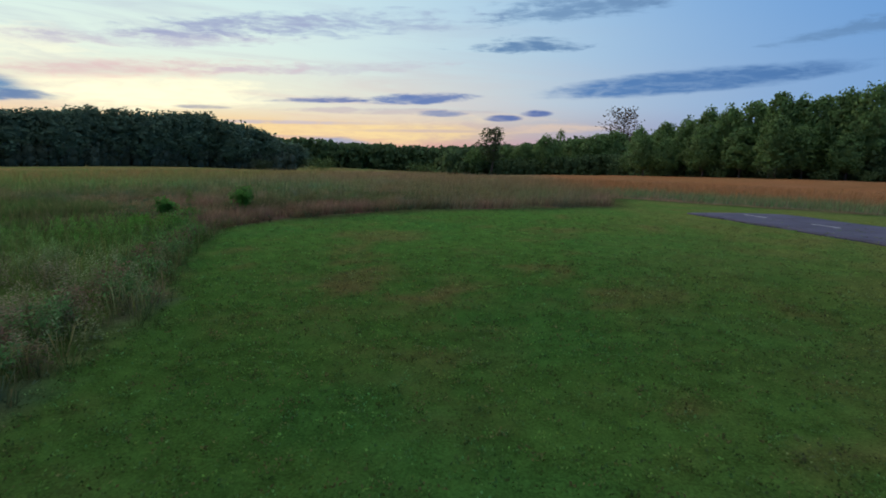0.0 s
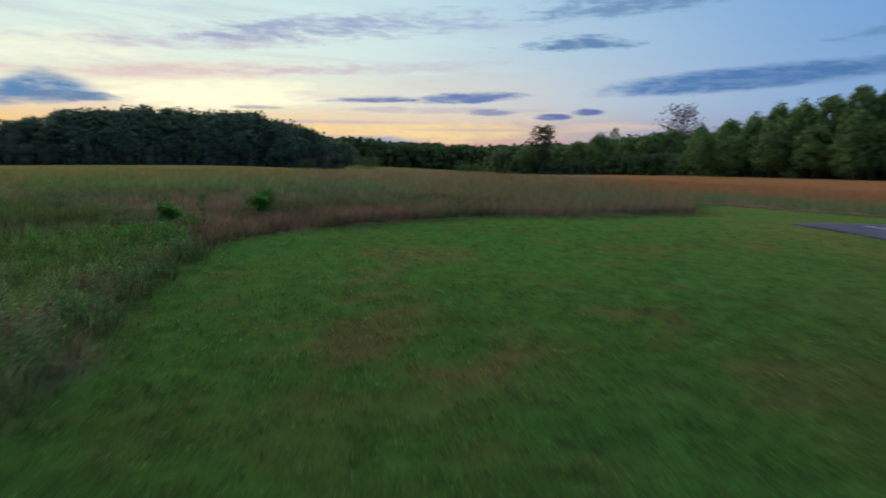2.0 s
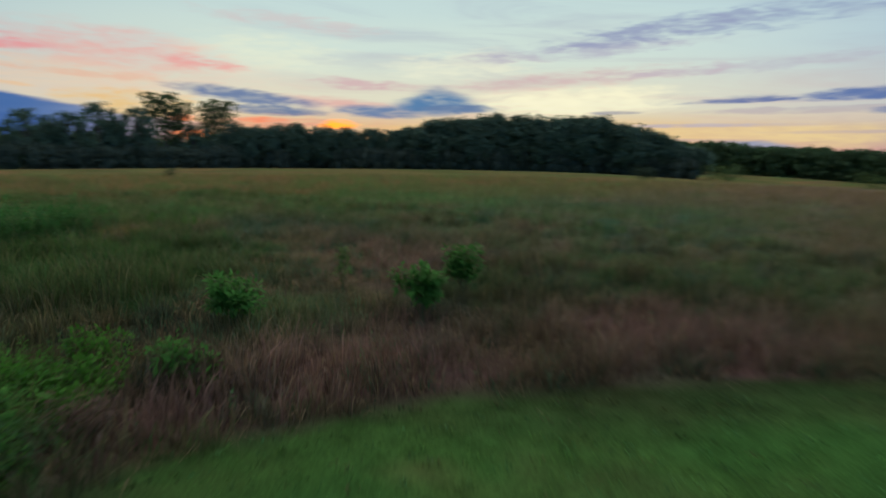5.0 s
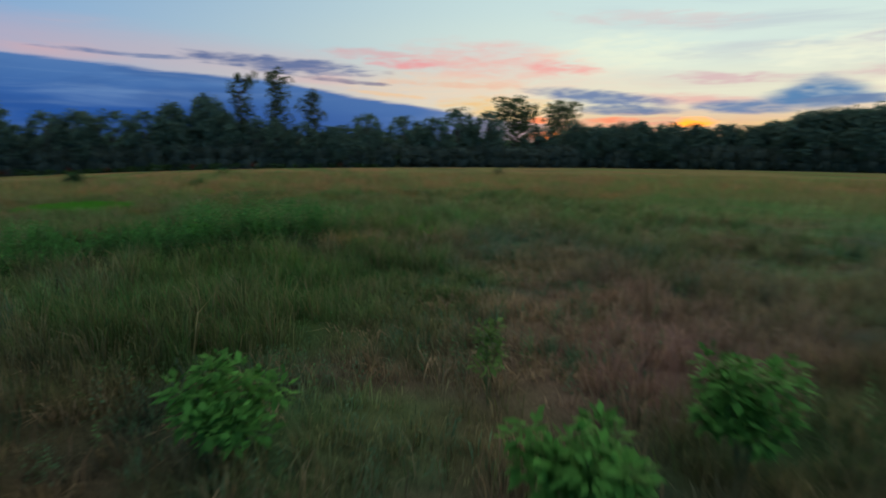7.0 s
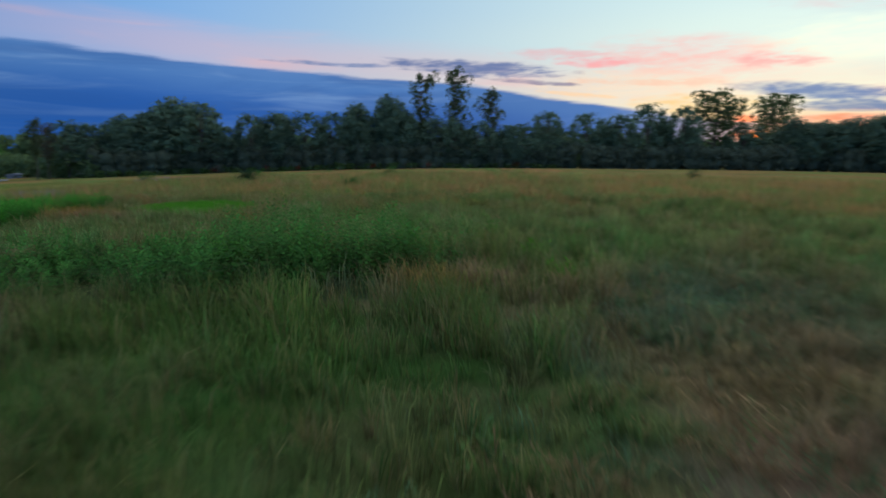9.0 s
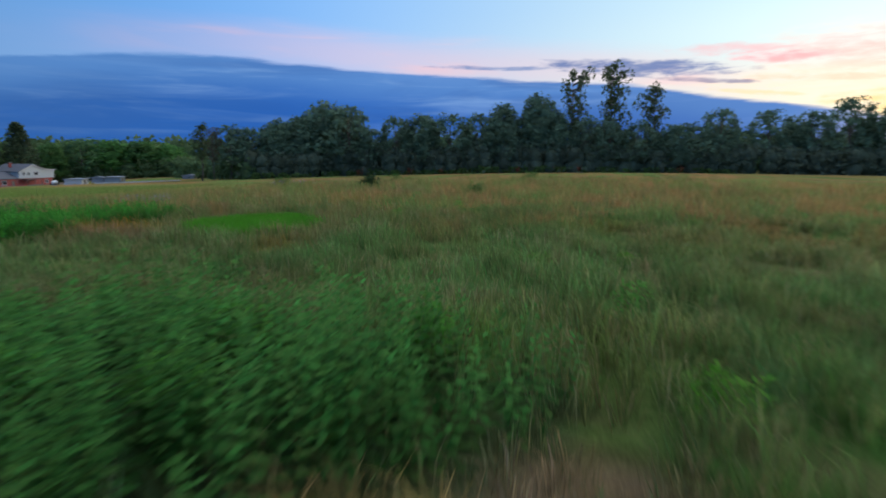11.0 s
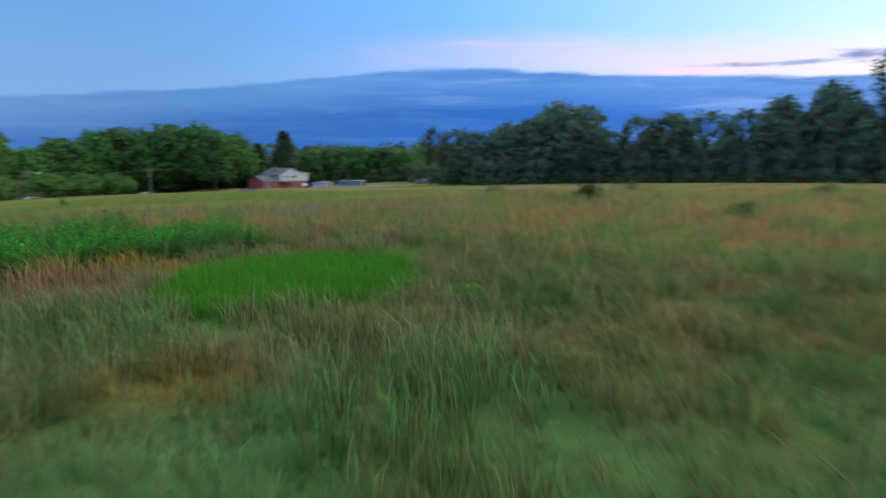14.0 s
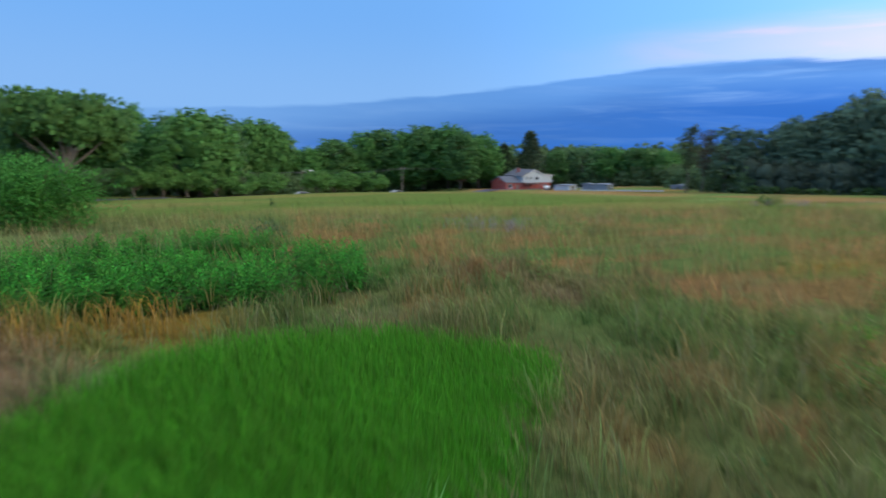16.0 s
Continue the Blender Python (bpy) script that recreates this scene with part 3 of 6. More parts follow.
def zones(x, y):
    """What grows where: masks of the kinds of cover, by the plan."""
    wob = (patchy(x, y, 3.0, 2.0) - 0.5) * 1.6
    lawn = smooth(-0.25, 0.35, inside(x, y, LAWN_EDGE) + wob * 0.5)
    hay = smooth(-14, -24, y + 0.10 * (x + 60) + wob * 3) * smooth(-135, -115, x)
    bean = np.maximum(inside(x, y, BEAN_EDGE), inside(x, y, BEAN_STRIP) - 0.2)
    lush = inside(x, y, STAND_EDGE) + wob * 0.35
    stand = smooth(-0.25, 0.35, lush)
    bare = smooth(6.8, 3.8, -lush) * (1 - stand) * (1 - lawn) * smooth(28.5, 31.0, y) * smooth(-44, -38, x)
    return dict(lawn=lawn, hay=hay, stand=stand, bare=bare, edge=smooth(5.5, 0.5, np.abs(inside(x, y, LAWN_EDGE) + 1.5 + wob)) * (0.45 * smooth(-2.5, -0.5, inside(x, y, LAWN_EDGE)) + 0.55 * smooth(24, 31, y + 0.2 * (x + 18))) * (1 - lawn),
                weed=smooth(-0.5, 0.6, inside(x, y, WEED_EDGE) + wob) * (1 - lawn), milk=smooth(-0.4, 0.5, inside(x, y, MILKWEED_EDGE) + wob * 1.9),
                bean=smooth(-0.3, 0.4, bean + wob * 1.4), rye=smooth(-0.25, 0.3, inside(x, y, RYE_EDGE) + wob * 0.35))


def cover_colour(x, y, z=None):
    """The colour of the grass by the plan, with some light, shade and haze put into it."""
    z = z or zones(x, y)
    wob = (patchy(x, y, 1.8, 17.0) - 0.5) * 4
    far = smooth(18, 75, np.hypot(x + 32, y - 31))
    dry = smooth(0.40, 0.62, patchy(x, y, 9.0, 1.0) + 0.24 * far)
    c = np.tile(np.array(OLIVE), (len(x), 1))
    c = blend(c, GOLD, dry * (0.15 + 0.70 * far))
    c = blend(c, GREY_GREEN, (0.35 + 0.65 * smooth(0.40, 0.62, patchy(x, y, 2.6, 4.0))) * smooth(-30, -44, x) * (1 - far) * (1 - 0.6 * smooth(-54, -62, x)))
    c = blend(c, TAN, smooth(0.54, 0.70, patchy(x, y, 5.0, 7.0)) * (1 - 0.5 * far) * 0.42 * (1 - 0.5 * smooth(-40, -48, x)))
    # a rank green stand, and the drier open ground in front of it
    c = blend(c, (0.064, 0.174, 0.032), z["stand"] * (0.5 + 0.4 * smooth(0.3, 0.55, patchy(x, y, 2.2, 111.0))))
    c = blend(c, TAN, z["bare"] * 0.42 * smooth(0.30, 0.52, patchy(x, y, 2.6, 113.0)))
    c = blend(c, (0.120, 0.084, 0.056), z["bare"] * 0.5 * smooth(0.52, 0.64, patchy(x, y, 1.7, 115.0)))
    c = blend(c, (0.070, 0.140, 0.088), z["bare"] * 0.85 * smooth(0.45, 0.58, patchy(x, y, 2.0, 117.0)))
    # clumps of a metre or so: pale straw and blue-green; shade of the gaps put into the tone
    c = c * (0.76 + 0.52 * smooth(0.34, 0.66, patchy(x, y, 1.0, 131.0)))[:, None]
    c = blend(c, (0.285, 0.215, 0.120), smooth(0.58, 0.70, patchy(x, y, 1.3, 133.0)) * 0.55)
    c = blend(c, (0.072, 0.165, 0.095), smooth(0.58, 0.70, patchy(x, y, 1.5, 137.0)) * 0.6 * (1 - far) * smooth(-50, -40, x))
    # darker along the lawn's edge and over the eastern stretch of meadow
    c = c * (1 - 0.12 * z["edge"] - 0.50 * smooth(-33, -27, x) * smooth(-12, -16, x) * smooth(26, 30, y) * smooth(48, 42, y))[:, None]
    past = -inside(x, y, LAWN_EDGE)
    c = blend(c, (0.290, 0.132, 0.040), smooth(-6, 10, x) * smooth(10, 26, past + wob * 2) * 0.75)
    c = blend(c, (0.078, 0.190, 0.056), smooth(2, 8, x) * smooth(20, 9, past + wob * 2) * 0.9)
    c = blend(c, (0.205, 0.150, 0.070), smooth(2, 8, x) * smooth(3.2, 1.0, past + wob * 0.6) * 0.6)
    c = blend(c, (0.150, 0.128, 0.050), smooth(-24, -14, x) * smooth(10, 2, x) * smooth(43, 50, y) * 0.4)
    # dry straw where the bushes stand, and spots of other grasses
    for px, py, r, colour, f in SPOTS:
        c = blend(c, colour, smooth(r * 1.3, r * 0.5, np.hypot(x - px, y - py) + wob * 0.5) * f)
    c = blend(c, GOLD, smooth(0.5, 0.62, patchy(x, y, 2.6, 12.0)) * 0.28)
    c = blend(c, (0.215, 0.205, 0.082), smooth(8, 4, np.hypot(x + 68.0, y - 21.0) + wob) * 0.6)
    # the rank green hollow that the flight crosses
    c = blend(c, (0.053, 0.152, 0.028), smooth(7.5, 3.5, np.hypot(x + 32.5, (y - 33.2) * 1.15) + wob) * 0.65)
    edge = np.tile(np.array(ROSE_TAN), (len(x), 1))
    edge = blend(edge, (0.100, 0.062, 0.046), smooth(0.47, 0.62, patchy(x, y, 1.6, 14.0)) * 0.8)
    edge = blend(edge, (0.360, 0.215, 0.105), smooth(0.52, 0.64, patchy(x, y, 1.3, 16.0)) * 0.8)
    edge = blend(edge, (0.098, 0.150, 0.072), smooth(0.50, 0.62, patchy(x, y, 1.9, 18.0)) * 0.8)
    f = z["edge"] * (0.26 + 0.58 * smooth(0.38, 0.6, patchy(x, y, 1.8, 3.0)))
    c = c * (1 - f[:, None]) + edge * f[:, None]
    c = blend(c, (0.078, 0.135, 0.028), z["hay"] * 0.85)
    c = blend(c, (0.170, 0.150, 0.050), z["hay"] * 0.7 * smooth(0.46, 0.62, patchy(x, y * 3.0, 26.0, 90.0)))
    field = smooth(-54, -66, x) * (1 - z["hay"])
    c = blend(c, (0.120, 0.225, 0.058), field * smooth(0.40, 0.56, patchy(x, y, 4.0, 101.0)) * 0.75)
    c = blend(c, (0.330, 0.180, 0.078), field * smooth(0.50, 0.60, patchy(x, y, 2.4, 103.0)) * 0.75)
    c = c * (1 - 0.10 * field[:, None])
    # paler far off: the haze over the field put into its colour
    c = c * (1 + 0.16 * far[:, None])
    c = blend(c, WEED, z["weed"] * 0.9)
    c = blend(c, (0.06, 0.12, 0.04), np.maximum(z["milk"], z["bean"]) * 0.9)
    c = blend(c, BRIGHT, z["rye"])
    # the eastern half is greyer: bluish dusk shade put into the grass colour
    c = c * (1 + smooth(-48, -34, x)[:, None] * np.array((0.06, -0.06, 0.27)) * (1 - 0.6 * z["bare"][:, None]))
    lawn = blend(np.tile(np.array(LAWN_GREEN), (len(x), 1)), LAWN_DRY, 0.5 * smooth(0.56, 0.70, patchy(x, y, 1.5, 20.0)) * smooth(0.3, 0.6, patchy(x, y, 7.0, 24.0)))
    lawn = blend(lawn, LAWN_DRY, 0.75 * smooth(3.2, 0.8, np.hypot((x + 7.4) * 0.85, y - 19.0) + wob * 0.4) * smooth(0.42, 0.58, patchy(x, y, 0.7, 22.0)))
    lawn = blend(lawn, (0.040, 0.118, 0.026), smooth(0.5, 0.65, patchy(x, y, 4.0, 26.0)) * 0.6)
    lawn = blend(lawn, (0.105, 0.118, 0.036), smooth(-4, 9, x) * (0.35 + 0.4 * smooth(0.4, 0.6, patchy(x, y, 2.2, 28.0))))
    # brighter northwards: light grazing the far lawn put into its colour
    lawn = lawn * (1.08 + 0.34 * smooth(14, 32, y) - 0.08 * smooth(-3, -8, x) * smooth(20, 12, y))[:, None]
    # dark strip along the edge: shade of the tall grass put into the lawn
    lawn = blend(lawn, (0.052, 0.062, 0.026), 0.75 * smooth(2.6, 0.4, -past + wob * 0.4) * smooth(30, 36, y))
    return c * (1 - z["lawn"][:, None]) + lawn * z["lawn"][:, None]


def stretch(centre, half, step, limit):
    """Grid lines: even near the centre, ever wider to the horizon."""
    near = np.arange(-half, half + step / 2, step)
    grow = [half + step]
    while grow[-1] < limit:
        grow.append(grow[-1] * 1.09 + step)
    grow = np.array(grow)
    return centre + np.concatenate([-grow[::-1], near, grow])


def build_ground():
    xs, ys = stretch(-28.0, 46.0, 0.6, 3500.0), stretch(26.0, 40.0, 0.6, 3500.0)
    gx, gy = [a.ravel() for a in np.meshgrid(xs, ys)]
    z = land(gx, gy)
    zs = zones(gx, gy)
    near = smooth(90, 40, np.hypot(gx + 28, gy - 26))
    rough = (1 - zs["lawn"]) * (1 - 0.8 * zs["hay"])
    z = z + rough * near * ((patchy(gx, gy, 2.2, 30.0) - 0.5) * 0.34 + 0.03) + zs["lawn"] * near * (patchy(gx, gy, 3.0, 33.0) - 0.5) * 0.05
    i = np.arange(len(xs) * len(ys)).reshape(len(ys), len(xs))
    faces = np.stack([i[:-1, :-1], i[:-1, 1:], i[1:, 1:], i[1:, :-1]], -1).reshape(-1, 4)
    # shade beneath the blades, put into the ground tint; strongest under near tall grass
    sward_shade = zs["lawn"] * smooth(34, 18, np.hypot(gx + 5, gy - 13))
    tint = cover_colour(gx, gy, zs) * (1 - 0.10 * sward_shade[:, None]) * (1 - 0.38 * (rough * near)[:, None]) * (1 - 0.1 * ((1 - near) * rough)[:, None])
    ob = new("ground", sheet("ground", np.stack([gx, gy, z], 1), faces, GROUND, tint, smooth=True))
    tagged(ob, "rolling meadow ground of mown lawn and dry summer grass", "ground", kind="structure")


build_ground()


def blades(name, label, x, y, high, wide, root, tip, lean, category="grass", segments=2, z=None, mat=None, parent=None, out=None):
    """Upright blades as one mesh: each bends over towards its own side."""
    n = len(x)
    turn = rng.random(n) * 2 * np.pi
    out = rng.random(n) * 2 * np.pi if out is None else out
    z = (land(x, y) if z is None else z) - 0.03
    side = np.stack([np.cos(turn), np.sin(turn), np.zeros(n)], 1) * (wide / 2)[:, None]
    fall = np.stack([np.cos(out) + 0.5, np.sin(out) - 0.15, np.zeros(n)], 1) * (lean * high)[:, None]
    foot = np.stack([x, y, z], 1)
    up = np.zeros((n, 3))
    up[:, 2] = high
    if segments == 2:
        mid = foot + up * 0.58 + fall * 0.3
        end = foot + up * (1 - 0.4 * lean[:, None]) + fall
        v = np.stack([foot - side, foot + side, mid + side * 0.85, mid - side * 0.85, end], 1).reshape(-1, 3)
        b = np.arange(n)[:, None] * 5
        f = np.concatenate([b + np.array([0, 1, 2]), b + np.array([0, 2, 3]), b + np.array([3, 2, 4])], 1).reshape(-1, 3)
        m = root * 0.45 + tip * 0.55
        # feet darker than the blade: shade near the ground put into tint
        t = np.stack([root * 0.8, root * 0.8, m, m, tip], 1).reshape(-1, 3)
    else:
        end = foot + up + fall
        v = np.stack([foot - side, foot + side, end], 1).reshape(-1, 3)
        f = np.arange(n * 3).reshape(-1, 3)
        t = np.stack([root, root, tip], 1).reshape(-1, 3)
    me = sheet(name, v, f, mat or GRASS, t)
    ob = new(name, me)
    if parent is not None:
        ob.parent = parent
        return ob
    return tagged(ob, label, category, kind="stuff")


def scatter(x0, x1, y0, y1, per_m2, keep):
    """Places in a rectangle of the plan, thinned by keep(x, y) of 0 to 1."""
    n = int((x1 - x0) * (y1 - y0) * per_m2)
    x, y = x0 + rng.random(n) * (x1 - x0), y0 + rng.random(n) * (y1 - y0)
    ok = rng.random(n) < keep(x, y)
    return x[ok], y[ok]


def jitter(c, amount=0.18):
    return c * (1 + (rng.random((len(c), 1)) - 0.5) * 2 * amount)


def meadow_keep(x, y):
    z = zones(x, y)
    clump = 0.55 + 0.45 * smooth(0.36, 0.56, patchy(x, y, 1.1, 40.0))
    return (1 - z["lawn"]) * (1 - z["rye"]) * (1 - 0.92 * np.maximum(z["milk"], z["bean"])) * (1 - 0.93 * z["weed"]) * clump * (1 - 0.92 * z["hay"])


CORRIDOR = [(-12, 2), (-13, 12), (-15, 21), (-15, 31), (-20, 36), (-30, 38), (-44, 35), (-54, 30), (-61, 24)]


def off_corridor(x, y):
    """Distance from the middle line of the meadow."""
    best = np.full(len(x), 1e9)
    for (x0, y0), (x1, y1) in zip(CORRIDOR, CORRIDOR[1:]):
        h = np.clip(((x - x0) * (x1 - x0) + (y - y0) * (y1 - y0)) / ((x1 - x0) ** 2 + (y1 - y0) ** 2), 0, 1)
        best = np.minimum(best, np.hypot(x - x0 - h * (x1 - x0), y - y0 - h * (y1 - y0)))
    return best


def meadow_height(x, y):
    z = zones(x, y)
    return (1 + 0.18 * z["stand"] - 0.28 * z["bare"]) * (0.22 + 0.50 * patchy(x, y, 4.0, 50.0) + 0.42 * smooth(0.36, 0.62, patchy(x, y, 1.1, 40.0)) + 0.18 * (rng.random(len(x)) - 0.4))


def build_grass():
    # tall grass near the flight
    # in tufts that spread from their foot
    tx, ty = scatter(-70, -9, 9, 56, 14.5, lambda p, q: meadow_keep(p, q) * (0.38 + 0.62 * smooth(17, 8, off_corridor(p, q))))
    tc = jitter(cover_colour(tx, ty), 0.32)
    kind = rng.random(len(tx))
    tc = np.where((kind < 0.10)[:, None], tc * 0.5 + np.array(TAN) * 0.5, np.where((kind > 0.82)[:, None], tc * np.array((0.6, 0.85, 0.7)), tc))
    th = meadow_height(tx, ty) * (0.7 + 0.6 * rng.random(len(tx)))
    who = np.repeat(np.arange(len(tx)), rng.integers(6, 13, len(tx)))
    a, r = rng.random(len(who)) * 2 * np.pi, np.abs(rng.normal(size=len(who))) * 0.11
    x, y = tx[who] + np.cos(a) * r, ty[who] + np.sin(a) * r
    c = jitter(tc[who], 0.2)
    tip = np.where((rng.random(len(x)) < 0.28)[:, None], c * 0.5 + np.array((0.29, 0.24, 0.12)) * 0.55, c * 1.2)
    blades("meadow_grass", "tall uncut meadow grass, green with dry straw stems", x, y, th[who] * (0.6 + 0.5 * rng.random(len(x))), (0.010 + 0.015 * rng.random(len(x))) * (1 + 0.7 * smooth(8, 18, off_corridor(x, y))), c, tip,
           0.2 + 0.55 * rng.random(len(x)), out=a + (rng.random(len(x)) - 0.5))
    # low blue-green tufts and fallen straw on the dry open ground
    open_ground = lambda p, q: np.maximum(zones(p, q)["bare"], zones(p, q)["edge"]) * smooth(16, 9, off_corridor(p, q))
    for name, label, mask, tone, per, lie in (("low_tufts", "low blue-green tufts on the dry open ground", 151.0, (0.080, 0.165, 0.082), 3.0, 0.5),
                                              ("fallen_straw", "pale straw lying over the dry open ground", 153.0, (0.280, 0.208, 0.116), 4.0, 1.5)):
        tx, ty = scatter(-46, -9, 26, 52, per, lambda p, q: open_ground(p, q) * smooth(0.46, 0.58, patchy(p, q, 1.5, mask)))
        who = np.repeat(np.arange(len(tx)), rng.integers(12, 22, len(tx)))
        a, r = rng.random(len(who)) * 2 * np.pi, np.abs(rng.normal(size=len(who))) * 0.16
        c = jitter(jitter(np.tile(np.array(tone), (len(tx), 1)), 0.3)[who], 0.2)
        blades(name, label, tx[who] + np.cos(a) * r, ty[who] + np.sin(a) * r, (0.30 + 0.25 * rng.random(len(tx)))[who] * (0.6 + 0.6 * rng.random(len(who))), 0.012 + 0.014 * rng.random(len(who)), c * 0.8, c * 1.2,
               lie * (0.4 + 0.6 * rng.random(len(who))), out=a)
    # pale seed stalks that stand out of the tufts
    x, y = scatter(-70, -34, 12, 50, 11, lambda p, q: meadow_keep(p, q) * smooth(-36, -42, p) * smooth(14, 5, off_corridor(p, q)) * smooth(0.44, 0.60, patchy(p, q, 2.4, 141.0)))
    c = jitter(np.tile(np.array((0.300, 0.265, 0.150)), (len(x), 1)), 0.3)
    blades("seed_stalks", "pale dry seed stalks standing out of the meadow grass", x, y, 0.65 + 0.4 * rng.random(len(x)), 0.010 + 0.008 * rng.random(len(x)), c * np.array((0.6, 0.8, 0.6)), c * 1.15,
           0.1 + 0.3 * rng.random(len(x)))
    # the rest of the field, in wider tufts
    hole = lambda p, q: ((p > -70) & (p < -9) & (q > 9) & (q < 56))
    x, y = scatter(-150, 60, -45, 130, 12.5, lambda p, q: meadow_keep(p, q) * (~hole(p, q)) * smooth(125, 60, np.hypot(p + 28, q - 30)))
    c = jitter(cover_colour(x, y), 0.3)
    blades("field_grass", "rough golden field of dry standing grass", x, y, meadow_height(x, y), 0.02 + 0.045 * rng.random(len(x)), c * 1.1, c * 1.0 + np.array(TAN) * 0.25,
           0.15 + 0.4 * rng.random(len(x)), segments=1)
    # the bright green stand
    x, y = scatter(-66, -55, 14, 24, 420, lambda p, q: zones(p, q)["rye"])
    c = jitter(np.tile(np.array(BRIGHT), (len(x), 1)), 0.25)
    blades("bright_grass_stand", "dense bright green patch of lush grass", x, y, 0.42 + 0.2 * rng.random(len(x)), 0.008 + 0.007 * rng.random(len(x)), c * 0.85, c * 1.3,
           0.1 + 0.5 * rng.random(len(x)))
    # mown lawn: a low sward, and tufts of grass and clover that stand out of it
    near = lambda p, q: zones(p, q)["lawn"] * smooth(36, 18, np.hypot(p + 6, q - 14))
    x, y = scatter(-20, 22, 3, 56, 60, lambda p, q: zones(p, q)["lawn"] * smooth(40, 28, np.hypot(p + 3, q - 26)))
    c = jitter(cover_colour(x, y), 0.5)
    # tips nearly twice the root's brightness: light on the sward put into tint
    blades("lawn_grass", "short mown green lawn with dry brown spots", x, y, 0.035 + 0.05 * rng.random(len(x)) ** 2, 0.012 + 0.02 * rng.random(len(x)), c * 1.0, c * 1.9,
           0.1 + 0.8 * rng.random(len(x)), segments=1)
    tx, ty = scatter(-19, 16, 4, 46, 26, lambda p, q: near(p, q) * (0.35 + 0.65 * smooth(17, 10, np.hypot(p + 5, q - 11))))
    tc = cover_colour(tx, ty) * (0.40 + 1.1 * rng.random((len(tx), 1)))
    kind = rng.random(len(tx))
    tc = np.where((kind < 0.12)[:, None], tc * 0.4 + np.array((0.12, 0.092, 0.048)) * 0.6, np.where((kind > 0.7)[:, None], tc * np.array((0.9, 1.0, 1.4)), tc))
    who = np.repeat(np.arange(len(tx)), rng.integers(5, 12, len(tx)))
    n = len(who)
    a, r = rng.random(n) * 2 * np.pi, np.abs(rng.normal(size=n)) * 0.075
    x, y = tx[who] + np.cos(a) * r, ty[who] + np.sin(a) * r
    high = (0.025 + 0.06 * rng.random(n)) * (0.6 + 0.8 * rng.random(len(tx)))[who]
    p = np.stack([x, y, land(x, y) + high], 1)
    tilt = np.stack([np.cos(a), np.sin(a), 0.15 + 1.1 * rng.random(n)], 1)
    tilt /= np.linalg.norm(tilt, axis=1, keepdims=True)
    side = np.cross(tilt, rng.normal(size=(n, 3)))
    side /= np.maximum(np.linalg.norm(side, axis=1, keepdims=True), 1e-6)
    s_ = 0.03 + 0.035 * rng.random(n)
    v = np.stack([p, p + tilt * (s_ * 0.5)[:, None] + side * (s_ * 0.34)[:, None], p + tilt * s_[:, None], p + tilt * (s_ * 0.5)[:, None] - side * (s_ * 0.34)[:, None]], 1).reshape(-1, 3)
    c = jitter(tc[who], 0.4) * 1.25
    tagged(new("lawn_clover", sheet("lawn_clover", v, np.arange(n * 4).reshape(-1, 4), GRASS, np.repeat(c, 4, 0))), "low clover and coarse leaves growing through the mown lawn", "clover", kind="stuff")


build_grass()


# ---------------------------------------------------------------- leafy plants
def leaf_quads(centre, along, across, long, wide, droop=0.25):
    """Kite-shaped leaves: four corners, folded down towards the tip."""
    up = np.cross(along, across)
    a = centre
    b = centre + along * (long * 0.45)[:, None] + across * (wide / 2)[:, None] + up * (long * 0.06)[:, None]
    c = centre + along * long[:, None] - np.array((0, 0, 1.0)) * (long * droop)[:, None]
    d = centre + along * (long * 0.45)[:, None] - across * (wide / 2)[:, None] + up * (long * 0.06)[:, None]
    v = np.stack([a, b, c, d], 1).reshape(-1, 3)
    return v, np.arange(len(v)).reshape(-1, 4)


def unit(v):
    return v / np.maximum(np.linalg.norm(v, axis=1, keepdims=True), 1e-6)


def herb_patch(name, label, x, y, high, leaves, leaf, colour, category, top_light=1.25, spread=0.03):
    """Many stems with whorls of broad leaves, as one stand."""
    n = len(x)
    z = land(x, y)
    idx = np.repeat(np.arange(n), leaves)
    m = len(idx)
    node = np.tile(np.arange(leaves) // 2, n)
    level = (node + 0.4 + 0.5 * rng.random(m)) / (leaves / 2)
    ang = (rng.random(n) * 2 * np.pi)[idx] + np.tile(np.arange(leaves) % 2, n) * np.pi + node * 1.75 + (rng.random(m) - 0.5) * 0.9
    lean = (rng.random((n, 2)) - 0.5) * 0.28
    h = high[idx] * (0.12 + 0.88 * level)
    r = spread * (0.15 + 0.85 * rng.random(m)) * (1.2 - 0.9 * level)
    p = np.stack([x[idx] + lean[idx, 0] * h + np.cos(ang) * r, y[idx] + lean[idx, 1] * h + np.sin(ang) * r, z[idx] + h], 1)
    along = unit(np.stack([np.cos(ang), np.sin(ang), -0.05 + 1.15 * level ** 2 + 0.35 * (rng.random(m) - 0.5)], 1))
    across = unit(np.cross(along, np.array((0, 0, 1.0))) + (rng.random((m, 3)) - 0.5) * 0.35)
    size = leaf * (0.7 + 0.6 * rng.random(m)) * (1.15 - 0.55 * level ** 2)
    v, f = leaf_quads(p, along, across, size, size * 0.48)
    base = np.array(colour) if np.ndim(colour) == 2 else np.tile(np.array(colour), (n, 1))
    # lower leaves darkened, upper ones brightened: light in the stand put into tint
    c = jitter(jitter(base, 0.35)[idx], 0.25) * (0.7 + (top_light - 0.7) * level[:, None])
    ob = new(name, sheet(name, v, f, LEAF, np.repeat(c, 4, 0)))
    return tagged(ob, label, category, kind="stuff")


